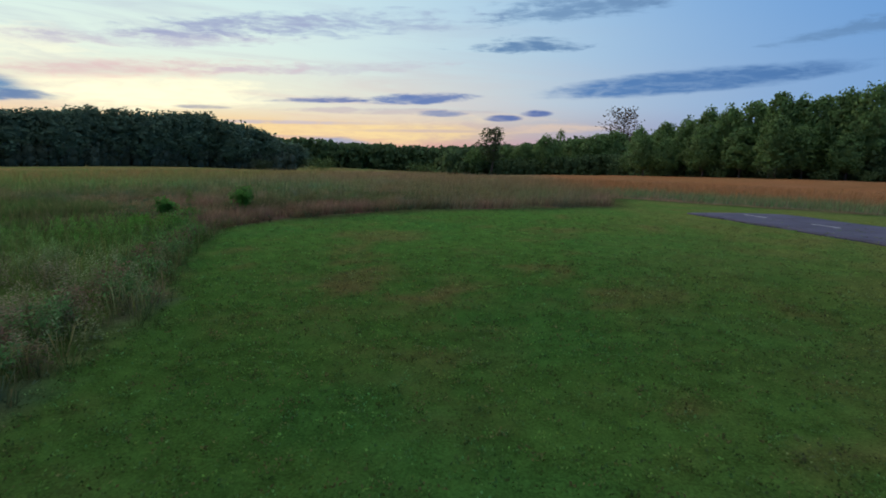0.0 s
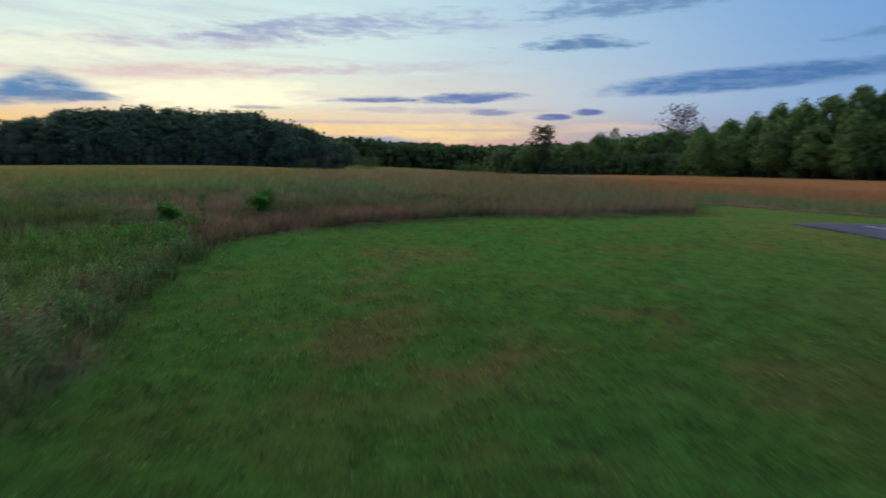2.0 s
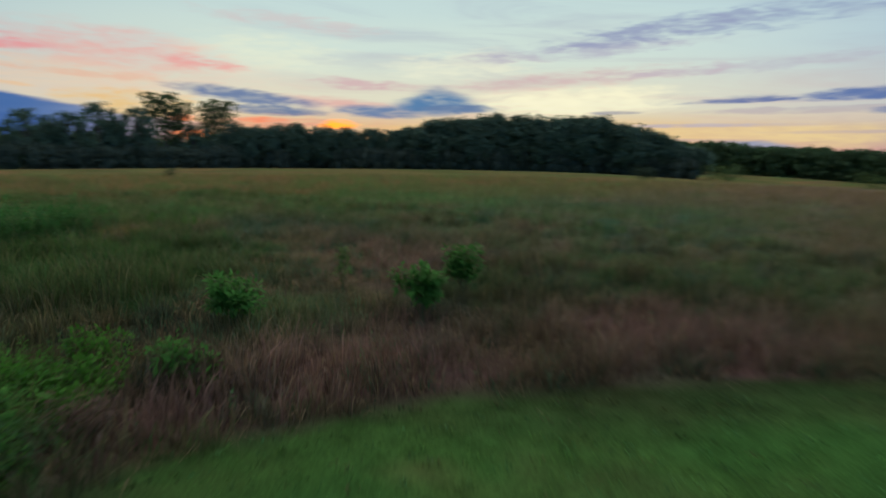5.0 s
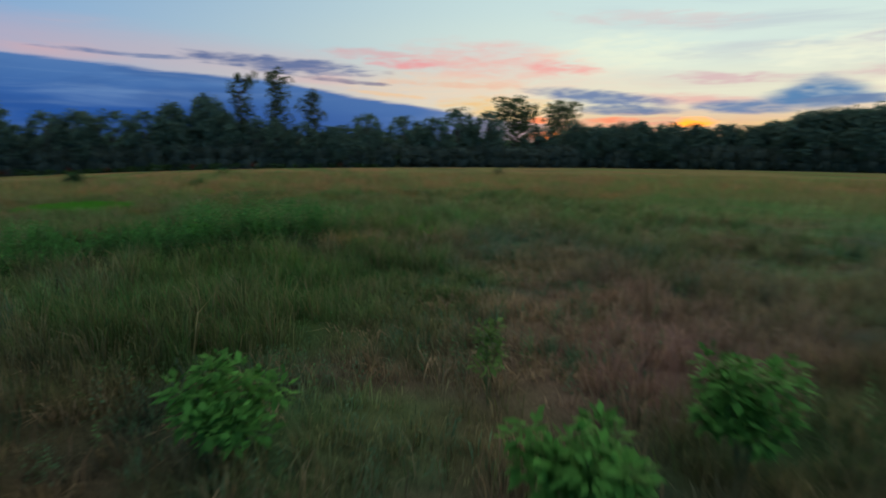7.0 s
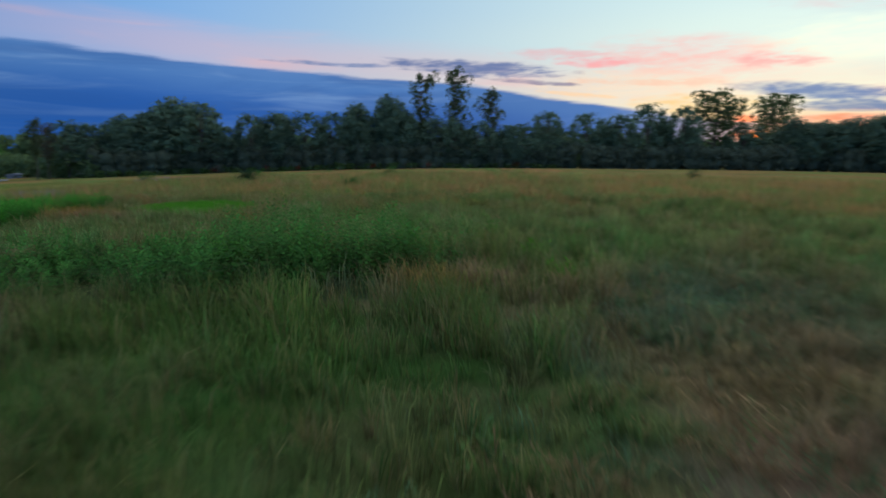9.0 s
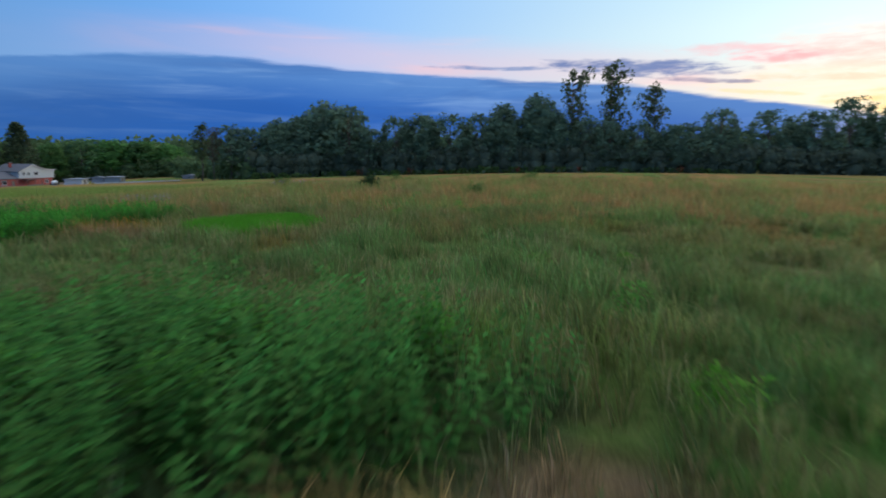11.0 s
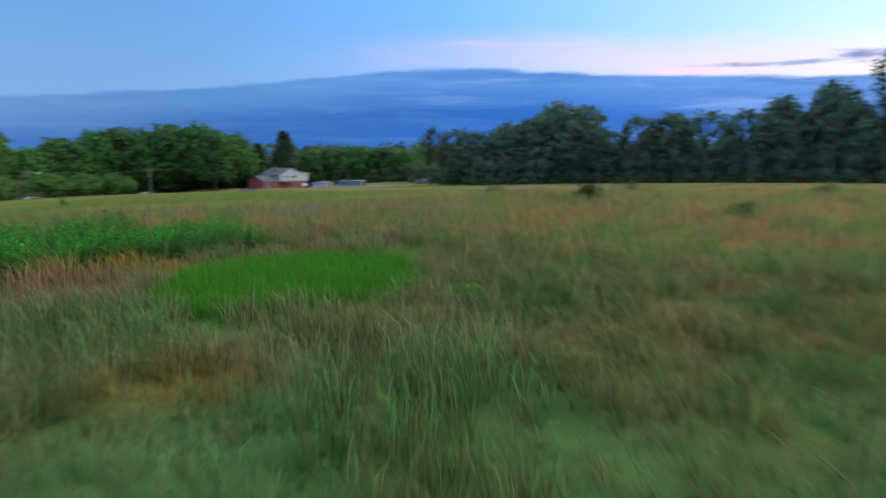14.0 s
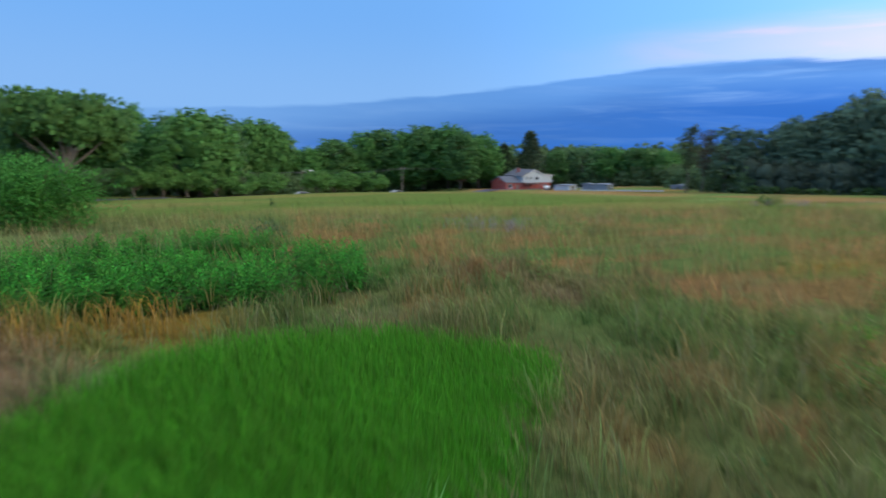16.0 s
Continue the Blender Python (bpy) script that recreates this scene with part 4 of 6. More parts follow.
x, y = scatter(-50, -34, 18, 39, 10.5, lambda p, q: zones(p, q)["milk"] * (0.2 + 0.8 * smooth(0.32, 0.5, patchy(p, q, 1.3, 60.0))))
tall = 0.62 + 0.80 * patchy(x, y, 1.7, 61.0) + 0.45 * smooth(0.45, 0.65, patchy(x, y, 4.0, 62.0))
tall = (tall + 0.35 * np.exp(-((x + 41) ** 2 + (y - 32.5) ** 2) / 9)) * (0.72 + 0.28 * smooth(26, 31, y))
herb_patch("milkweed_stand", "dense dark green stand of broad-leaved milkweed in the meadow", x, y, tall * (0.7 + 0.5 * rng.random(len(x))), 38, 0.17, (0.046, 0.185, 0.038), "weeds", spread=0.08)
x, y = scatter(-66, -45, 1, 17, 13, lambda p, q: zones(p, q)["bean"] * (0.12 + 0.88 * smooth(0.34, 0.5, patchy(p, q, 1.2, 70.0))))
tall = 0.50 + 0.58 * patchy(x, y, 1.5, 63.0) + 0.22 * smooth(0.45, 0.65, patchy(x, y, 3.0, 64.0))
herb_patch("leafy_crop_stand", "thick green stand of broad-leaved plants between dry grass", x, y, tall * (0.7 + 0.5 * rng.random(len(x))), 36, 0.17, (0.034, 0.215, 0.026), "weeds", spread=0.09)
x, y = scatter(-31, -11, 3, 31, 8.5, lambda p, q: zones(p, q)["weed"] * (0.25 + 0.75 * smooth(0.3, 0.5, patchy(p, q, 1.3, 72.0))))
lush = smooth(19, 24.5, y + (patchy(x, y, 3.0, 74.0) - 0.5) * 6)
pale = smooth(0.42, 0.6, patchy(x, y, 3.0, 75.0))
c = blend(blend(np.tile(np.array((0.150, 0.225, 0.105)), (len(x), 1)), (0.200, 0.165, 0.118), pale * 0.8), (0.085, 0.265, 0.040), lush)
brown = smooth(3.2, 0.8, -inside(x, y, LAWN_EDGE)) * smooth(0.45, 0.6, patchy(x, y, 1.4, 76.0)) * (1 - lush)
c = blend(c, (0.110, 0.066, 0.046), brown * 0.8)
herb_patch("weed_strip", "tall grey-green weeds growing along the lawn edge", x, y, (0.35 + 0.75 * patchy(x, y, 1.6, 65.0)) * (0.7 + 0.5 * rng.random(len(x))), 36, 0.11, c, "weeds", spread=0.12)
x, y = scatter(-70, -12, 12, 52, 3.0, lambda p, q: meadow_keep(p, q) * smooth(0.50, 0.64, patchy(p, q, 2.0, 73.0)))
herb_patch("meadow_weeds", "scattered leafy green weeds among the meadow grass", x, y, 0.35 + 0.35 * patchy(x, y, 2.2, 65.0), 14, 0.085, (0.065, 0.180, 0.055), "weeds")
x, y = scatter(-150, -66, -16, 46, 0.55, lambda p, q: smooth(0.46, 0.62, patchy(p, q, 5.0, 77.0)))
herb_patch("field_weeds", "low green weeds dotted over the golden field", x, y, 0.45 + 0.4 * rng.random(len(x)), 26, 0.17, (0.085, 0.205, 0.045), "weeds", spread=0.25)
x, y = scatter(-40, -18, 28, 48, 5.0, lambda p, q: zones(p, q)["bare"] * smooth(0.40, 0.55, patchy(p, q, 2.0, 117.0)))
herb_patch("blue_weeds", "low blue-green bushy weeds in the dry open grass", x, y, 0.35 + 0.35 * rng.random(len(x)), 30, 0.07, (0.064, 0.145, 0.070), "weeds", spread=0.14)
x, y = scatter(-124, -69, -24, 4, 7.0, lambda p, q: np.clip(smooth(3.0, 0.8, np.hypot((p + 74.6) * 0.7, q + 2.9)) + smooth(4.0, 1.0, np.hypot((p + 120.5) * 0.6, q + 17.6)), 0, 1) * smooth(0.40, 0.55, patchy(p, q, 1.2, 119.0)))
herb_patch("flowering_weeds", "low patch of pale violet flowering weeds in the field", x, y, 0.5 + 0.3 * rng.random(len(x)), 22, 0.10, (0.240, 0.190, 0.330), "weeds", spread=0.10)
# rank seed stems among the weeds and at the lawn's edge
x, y = scatter(-31, 6, 3, 52, 60, lambda p, q: np.clip(zones(p, q)["weed"] * 0.05 + zones(p, q)["edge"] * (0.10 + 0.80 * smooth(27, 31, q)), 0, 1))
c = jitter(blend(cover_colour(x, y), ROSE_TAN, rng.random(len(x)) * 0.5), 0.3)
blades("edge_grass", "rank reddish brown seeding grass along the mown edge", x, y, 0.5 + 0.5 * patchy(x, y, 2.0, 66.0), 0.010 + 0.016 * rng.random(len(x)), c * 0.7, c * 1.1,
       0.15 + 0.45 * rng.random(len(x)))


def bush(name, label, x, y, high, wide, leaf, colour, count, category="bush", group="", stems=7, low=0.15, fill=0):
    """A shrub: a fan of stems and a crown of separate leaves, denser outside."""
    base = new(name)
    base.location = (x, y, float(land(np.array(x), np.array(y))) - 0.03)
    paths, ends = [], []
    for i in range(stems):
        a, r = i * 2.4 + rng.random(), wide * (0.15 + 0.3 * rng.random())
        e = np.array((math.cos(a) * r, math.sin(a) * r, high * (0.6 + 0.35 * rng.random())))
        thick = (0.012 if wide > 0.8 else 0.005) * high
        paths.append([(np.array((e[0] * 0.06, e[1] * 0.06, 0)), thick), (e * np.array((0.35, 0.35, 0.5)), thick * 0.8), (e, thick * 0.3)])
        ends.append(e)
    v, f = tubes(paths, 5)
    # all stems rise from one stool
    f = np.where(f % 15 < 5, f % 15, f)
    keep, f = np.unique(f, return_inverse=True)
    v, f = v[keep], f.reshape(-1, 4)
    part("branchwork", sheet("branchwork", v, f, STEM, None, True), STEM, base)
    # lumps of foliage round the stems' ends and in the body
    lumps = [e * (0.75 + 0.2 * rng.random()) for e in ends for _ in range(3)]
    lumps = np.array(lumps) + (rng.random((len(lumps), 3)) - 0.5) * np.array((wide * 0.45, wide * 0.45, high * 0.45))
    if fill:
        d = unit(rng.normal(size=(fill, 3))) * (0.25 + 0.75 * rng.random((fill, 1))) ** 0.5
        body = d * np.array((wide * 0.40, wide * 0.40, high * 0.42)) + np.array((0, 0, high * 0.48))
        lumps = np.concatenate([lumps * np.array((0.9, 0.9, 1)), body])
    lumps[:, 2] = np.clip(lumps[:, 2], high * (low + 0.1), high * 0.88)
    pick = rng.integers(0, len(lumps), count)
    d = unit(rng.normal(size=(count, 3)))
    size = wide * (0.15 if not fill else 0.09) * (1 + 0.5 * rng.random(count))
    p = lumps[pick] + d * size[:, None] * (0.5 + 0.5 * rng.random(count))[:, None]
    p[:, 2] = np.maximum(p[:, 2], high * low * rng.random(count))
    along = unit(d * np.array((1, 1, 0.5)) + np.array((0, 0, 0.25)) + (rng.random((count, 3)) - 0.5) * 0.7)
    across = unit(np.cross(along, np.array((0, 0, 1.0))) + (rng.random((count, 3)) - 0.5) * 0.4)
    ls = leaf * (0.6 + 0.8 * rng.random(count))
    v, f = leaf_quads(p, along, across, ls, ls * 0.48)
    c = jitter(np.tile(np.array(colour), (count, 1)), 0.35)
    part("foliage", sheet("foliage", v, f, BUSH_LEAF, np.repeat(c, 4, 0)), BUSH_LEAF, base)
    return tagged(base, label, category, group)


POKE = (0.082, 0.250, 0.044)
# bushy clumps of weeds that lean out over the mown edge
for i in range(26):
    qy = 5.5 + i * 0.93
    qx = float(np.interp(qy, [9, 15.5, 20.3, 25.5, 29.3], [-12.2, -13.3, -15.2, -17.2, -18.7])) - 0.4 - 1.3 * rng.random()
    reddish = i % 3 == 1
    bush("weed_clump", "bushy clump of reddish brown seeding weeds beside the lawn" if reddish else "bushy grey-green clump of weeds beside the lawn", qx, qy, 0.65 + 0.4 * rng.random(), 1.1 + 0.7 * rng.random(),
         0.09, (0.180, 0.118, 0.082) if reddish else (0.095, 0.215, 0.070), 560, "weeds", "weed clumps along the lawn", stems=9, low=0.02, fill=14)
for qx, qy, qw in ((-21.4, 29.4, 1.3), (-22.9, 29.9, 1.4), (-20.3, 28.8, 1.2), (-22.2, 28.6, 1.5)):
    bush("weed_clump", "lush bright green clump of leafy weeds", qx, qy, 0.65, qw, 0.12, (0.070, 0.225, 0.024), 620, "weeds", "weed clumps along the lawn", stems=8, low=0.02, fill=14)
bush("pokeweed_bush", "bright green broad-leaved pokeweed bush in dry grass", -23.4, 32.9, 1.25, 1.55, 0.165, POKE, 1350, group="pokeweed bushes", fill=14, low=0.42)
bush("pokeweed_bush", "bright green broad-leaved pokeweed bush in dry grass", -20.6, 36.2, 1.45, 1.26, 0.165, POKE, 1350, group="pokeweed bushes", fill=14, low=0.42)
bush("pokeweed_bush", "bright green broad-leaved pokeweed bush in dry grass", -21.5, 38.6, 1.62, 1.24, 0.165, POKE, 1350, group="pokeweed bushes", fill=14, low=0.42)
bush("tall_weed", "slender yellow-green weed standing in straw-coloured grass", -24.0, 36.4, 1.45, 0.6, 0.13, (0.12, 0.22, 0.05), 260, "weed", stems=5)
bush("tall_weed", "low leafy green weed beside the lawn edge", -20.6, 30.6, 0.9, 1.1, 0.14, POKE, 420, "weed")
bush("tall_weed", "low leafy green weed beside the lawn edge", -19.8, 27.6, 0.95, 1.5, 0.13, POKE, 600, "weed")
bush("tall_weed", "single leafy weed above the milkweed stand", -47.8, 37.2, 1.0, 0.8, 0.13, POKE, 260, "weed")
bush("field_shrub", "small dark green shrub alone in the golden field", -61.0, 131.0, 2.3, 4.2, 0.40, (0.05, 0.085, 0.045), 700, "shrub")
bush("field_shrub", "small dark green shrub alone in the golden field", -120.0, 69.0, 1.2, 2.8, 0.28, (0.045, 0.085, 0.035), 500, "shrub")
bush("field_shrub", "small dark green shrub alone in the golden field", -101.5, 5.6, 1.5, 2.9, 0.26, (0.035, 0.085, 0.035), 1100, "shrub", fill=14, low=0.02)
bush("field_shrub", "dark grey-green rounded shrub beyond the leafy crop", -62.3, -0.6, 1.0, 1.6, 0.13, (0.06, 0.12, 0.06), 600, "shrub")
bush("field_shrub", "small green shrub in the meadow", -90.0, 22.0, 0.8, 1.6, 0.2, (0.06, 0.17, 0.04), 600, "shrub")
bush("field_shrub", "small green shrub in the meadow", -128.0, 20.0, 1.2, 2.6, 0.25, (0.06, 0.17, 0.04), 600, "shrub")
bush("field_shrub", "small green shrub in the meadow", -140.0, -8.0, 1.2, 3.0, 0.25, (0.06, 0.17, 0.04), 600, "shrub")
bush("field_shrub", "small green shrub in the meadow", -118.0, -18.0, 1.0, 2.6, 0.25, (0.06, 0.17, 0.04), 600, "shrub")
for px, py, ph in ((-199.5, 20.0, 2.0), (-196.0, 4.0, 1.6), (-203.0, 12.0, 2.2), (-186.5, -24.0, 1.8), (-181.0, -36.0, 1.8), (-189.0, -16.0, 1.4), (-213.0, 46.0, 1.8)):
    bush("red_shrub", "small reddish sumac-like shrub at the foot of the trees", px, py, ph, 1.7, 0.35, (0.190, 0.050, 0.040), 160, "shrub", "reddish shrubs by the hedgerow", stems=4)
for px, py, pw in ((-43.5, 38.5, 0.9), (-40.0, 39.0, 0.7)):
    bush("tall_weed", "bright leafy weed standing out of the meadow grass", px, py, 0.8, pw, 0.13, (0.080, 0.250, 0.025), 300, "weed", stems=5)
for px, py, pw in ((-68.1, 22.0, 0.8), (-60.9, 24.4, 0.6), (-70.4, 20.1, 0.9), (-53.5, 34.4, 0.7), (-54.4, 37.0, 0.7), (-66.4, 24.2, 0.6), (-72.4, 26.0, 0.9)):
    bush("tall_weed", "low bright green leafy weed in the straw-coloured grass", px, py, 0.55, pw, 0.10, (0.085, 0.270, 0.030), 260, "weed", "leafy weeds in the meadow", stems=5, low=0.1)
for px, py, pw in ((-43.2, 31.4, 1.3), (-40.9, 32.3, 1.1), (-40.7, 30.0, 1.0), (-44.0, 34.4, 1.2)):
    bush("tall_weed", "brighter green leafy weed rising from the milkweed stand", px, py, 1.25, pw, 0.13, (0.075, 0.260, 0.035), 420, "weed", "leafy weeds in the milkweed", stems=6, low=0.3)
bush("sapling", "thin dark sapling standing alone in mown grass", -65.0, -18.9, 1.5, 0.5, 0.12, (0.035, 0.085, 0.030), 150, "sapling", stems=3, low=0.55)
bush("large_bush", "large rounded green bush on the mown field", -51.0, -12.4, 3.9, 9.0, 0.20, (0.062, 0.240, 0.046), 24000, stems=14, low=0.02, fill=150)
bush("hedge_shrub", "pale yellow-green shrub before the far woods", -62.5, 178.0, 3.0, 9.0, 0.55, (0.12, 0.19, 0.06), 1100, "shrub")
bush("hedge_shrub", "pale yellow-green shrub before the far woods", -40.0, 230.0, 3.0, 13.0, 0.6, (0.12, 0.19, 0.06), 1200, "shrub")
bush("hedge_shrub", "grey-green shrub before the wood", 72.0, 190.0, 4.6, 12.0, 0.5, (0.120, 0.185, 0.100), 1500, "shrub", fill=16, low=0.03)
for px, py, pw in ((80.5, 178.0, 7.0), (62.0, 205.0, 6.0), (88.0, 170.0, 8.0), (50.0, 226.0, 6.0)):
    bush("hedge_shrub", "low green shrub at the foot of the tall wood", px, py, 2.6, pw, 0.45, (0.095, 0.165, 0.070), 700, "shrub", "shrubs before the wood", fill=12, low=0.03)


# ---------------------------------------------------------------- trees
def limb_path(a, b, ra, rb, sag=0.0, n=4):
    pts = []
    for i in range(n):
        s = i / (n - 1)
        p = a + (b - a) * s + (rng.random(3) - 0.5) * 0.06 * np.linalg.norm(b - a) * (0 < i < n - 1)
        p[2] += sag * math.sin(math.pi * s)
        pts.append((p, ra + (rb - ra) * s))
    return pts


def ball(n):
    bm = bmesh.new()
    bmesh.ops.create_icosphere(bm, subdivisions=n, radius=1.0)
    v, f = np.array([q.co[:] for q in bm.verts]), np.array([[q.index for q in t.verts] for t in bm.faces])
    bm.free()
    return v, f


ICO_V, ICO_F = ball(1)


def leafy_crown(kind, full):
    """Boughs of a closed crown in a unit tree: their centres and sizes, on and inside an egg-shaped body."""
    low, wide, aspect, count = {"round": (0.06, 0.50, 1.35, 70), "oval": (0.05, 0.47, 1.5, 66), "slim": (0.12, 0.42, 2.6, 40), "airy": (0.16, 0.50, 1.5, 40), "poplar": (0.03, 0.46, 2.1, 78)}[kind]
    count = int(count * (0.55 + 0.45 * full))
    k_ = np.arange(count) + 0.5
    up = 1 - 1.72 * k_ / count
    a = k_ * 2.39996 + rng.random(count) * 0.7
    flat = np.sqrt(np.maximum(0, 1 - up * up))
    lobe = 1 + 0.16 * np.sin(a * 2 + rng.random() * 6.3) + 0.10 * np.sin(a * 3 + rng.random() * 6.3)
    reach = (0.72 + 0.28 * rng.random(count) ** 0.7) * lobe
    mid, tall = (low + 1) / 2 - 0.04, (1 - low) / 2
    size = (0.090 + 0.075 * rng.random(count) ** 1.5) * (1.0 if full > 0.5 else 1.3)
    body = np.where(up < 0, 1.0, 1.0 - 0.12 * up)
    c = np.stack([np.cos(a) * flat * reach * wide * 0.82 * body, np.sin(a) * flat * reach * wide * 0.82 * body, mid + up * tall * 0.86 * (0.8 + 0.2 * reach)], 1)
    c[:, 2] = np.maximum(c[:, 2], low + 0.08)
    top = (c[:, 2] + size / aspect).max()
    c[:, 2] *= 1.0 / top
    return c, size, aspect


def tree_proto(kind, name, full=1.0, colour=None):
    """A tree one unit high and one unit wide, its foot at the origin: trunk with limbs, and a crown of leaf clumps."""
    root = new(name)
    lumps, paths = [], []
    if kind in ("round", "oval", "slim", "airy", "poplar"):
        c, size, aspect = leafy_crown(kind, full)
        lean = (rng.random(2) - 0.5) * 0.06
        paths.append(limb_path(np.zeros(3), np.array((lean[0], lean[1], 0.82)), 0.026, 0.008, n=5))
        for q in c[::4]:
            s = max(0.14, q[2] * 0.62)
            paths.append(limb_path(np.array((lean[0] * s, lean[1] * s, s)), q * np.array((0.85, 0.85, 0.97)), 0.010, 0.003, n=3))
        v, f = tubes(paths, 5)
        part("trunk", sheet("trunk", v, f, BARK, None, True), BARK, root)
        base = np.array(colour or (0.150, 0.255, 0.086))
        sq = np.array((1, 1, 1 / aspect))
        per = int(37 * full + 4)
        who = np.repeat(np.arange(len(c)), per)
        m = len(who)
        out = unit((c - np.array((0, 0, 0.45))) * np.array((1, 1, aspect)))
        d = unit(rng.normal(size=(m, 3)) + out[who] * 0.5 + np.array((0, 0, 0.2)))
        P = c[who] + d * sq * (size[who] * (0.62 + 0.72 * rng.random(m) ** 1.6))[:, None]
        P[:, 2] = np.clip(P[:, 2], 0.03, 1.02)
        # each spray of leaves lies roughly along the outside of its bough
        face = unit(d + rng.normal(size=(m, 3)) * 0.55)
        along = unit(np.cross(face, rng.normal(size=(m, 3))))
        across = np.cross(face, along)
        ls = {"airy": 0.048, "poplar": 0.060}.get(kind, 0.050) * (1.0 if full > 0.5 else 1.6) * (0.55 + 0.85 * rng.random(m))
        a, b = along * sq * ls[:, None], across * sq * (ls * 0.55)[:, None]
        v = np.stack([P - a * 0.5, P + b, P + a * 0.5, P - b], 1).reshape(-1, 3)
        tone = jitter(np.tile(base, (len(c), 1)), 0.18)[who]
        part("crown", sheet("crown", v, np.arange(m * 4).reshape(-1, 4), TREE_LEAF, np.repeat(jitter(tone, 0.22), 4, 0)), TREE_LEAF, root)
        # the packed inside of each bough, and of the crown between them
        core = [(q * np.array((0.9, 0.9, 0.97)), r * 0.62) for q, r in zip(c[::2], size[::2])] + [(np.array((0, 0, 0.34)), 0.33), (np.array((0, 0, 0.58)), 0.31)]
        if kind == "airy":
            core = [(q, r * 0.5) for q, r in zip(c[::2], size[::2])]
        V = np.concatenate([q + ICO_V * sq * r * (0.72 + 0.45 * rng.random((12, 1))) for q, r in core])
        V[:, 2] = np.maximum(V[:, 2], 0.03)
        F = np.concatenate([ICO_F + 12 * i for i in range(len(core))])
        part("inner_foliage", sheet("inner_foliage", V, F, TREE_LEAF, np.tile(base, (len(V), 1))), TREE_LEAF, root)
        return root
    z0 = {"open": 0.28, "tall": 0.33, "bare": 0.3, "small": 0.36, "limb": 0.34, "conifer": 0.05}[kind]
    aspect = {"open": 1.4, "tall": 2.1, "bare": 1.7, "small": 0.8, "limb": 0.8, "conifer": 2.0}[kind]
    bend = 0.1 if kind != "tall" else 0.4
    top = np.array(((rng.random() - 0.5) * bend, (rng.random() - 0.5) * bend, 0.93 if kind != "limb" else 0.5))
    thick = 0.028 if kind not in ("limb", "small") else 0.035
    trunk = limb_path(np.zeros(3), top, thick, thick * 0.25, n=6)
    paths.append(trunk)
    n_limb = {"open": 18, "tall": 20, "bare": 60, "small": 9, "limb": 13, "conifer": 0}[kind]
    for i in range(n_limb):
        s = z0 + (0.9 - z0) * (i + rng.random()) / n_limb
        a = i * 2.399 + rng.random() * 0.6
        prof = {"open": 0.5 + 0.5 * s, "tall": 0.25 + 0.80 * rng.random(), "bare": math.sin(math.pi * min(1, (s - z0) / (1 - z0) * 0.75 + 0.2)), "small": 1.0, "limb": 1.0,
                "conifer": 1}[kind]
        reach = 0.40 * prof * (0.75 + 0.35 * rng.random())
        rise = {"open": 0.10, "tall": 0.05, "bare": 0.13, "small": 0.26, "limb": 0.34, "conifer": 0}[kind] * (0.6 + 0.8 * rng.random())
        if kind in ("small", "limb"):
            s = z0 * (0.75 + 0.4 * rng.random())
        start = np.array((top[0] * s, top[1] * s, min(s, top[2])))
        end = np.array((math.cos(a) * reach, math.sin(a) * reach, min(0.96, s + rise)))
        if kind == "limb":
            end[2] = min(0.93, s + 0.26 + 0.28 * rng.random())
        r = thick * (0.42 if kind != "bare" else 0.22)
        paths.append(limb_path(start, end, r, r * 0.25))
        if kind == "bare":
            for _ in range(3):
                b = start + (end - start) * (0.4 + 0.5 * rng.random())
                paths.append(limb_path(b, b + (rng.random(3) - np.array((0.5, 0.5, 0.2))) * 0.16, r * 0.4, r * 0.12, n=3))
        lumps.append((end, 0.10 + (0.05 if kind != "tall" else 0.06) * rng.random()))
        if kind != "limb":
            lumps.append((start + (end - start) * 0.6 + np.array((0, 0, 0.02)), 0.10 if kind != "tall" else 0.055))
        if kind in ("limb", "small"):
            lumps.append((end + np.array((rng.random() - 0.5, rng.random() - 0.5, 0.3 * rng.random())) * 0.22, 0.11))
    v, f = tubes(paths, 6 if kind != "bare" else 4)
    bark = PALE_BARK if kind == "limb" else BARK
    part("trunk", sheet("trunk", v, f, bark, None, True), bark, root)
    # crown
    lumps.append((np.array((top[0], top[1], 0.93 if kind != "limb" else 0.86)), 0.09))
    extra = {"limb": 70, "small": 16, "open": 12}.get(kind, 0)
    if extra:
        z0 = max(z0, {"limb": 0.42, "small": 0.36}.get(kind, 0.0))
        for _ in range(extra):
            h = z0 + (0.97 - z0) * rng.random() ** 0.8
            u = (h - z0) / (1 - z0)
            w = 0.44 * math.sqrt(max(0.02, 1 - (2 * u - 0.85) ** 2 / 1.4)) * (0.6 + 0.4 * rng.random())
            a = rng.random() * 6.283
            if kind == "limb" and h < 0.70 and math.cos(a - 1.0) > 0.0:
                h = 0.72 + 0.25 * rng.random()
            lumps.append((np.array((math.cos(a) * w, math.sin(a) * w, h * 0.95)), 0.085 + 0.05 * rng.random()))
    if kind == "conifer":
        for i in range(120):
            h = 0.06 + 0.92 * (i / 120)
            a, w = i * 2.399, 0.56 * (1 - h) ** 0.95 * (0.7 + 0.4 * rng.random()) + 0.02
            lumps.append((np.array((math.cos(a) * w * 0.8, math.sin(a) * w * 0.8, h - 0.05 * w)), 0.05 + 0.28 * w))
    per = {"open": 56, "tall": 62, "bare": 5, "small": 50, "limb": 80, "conifer": 22}[kind]
    per = max(1, int(per * full))
    P, D, S = [], [], []
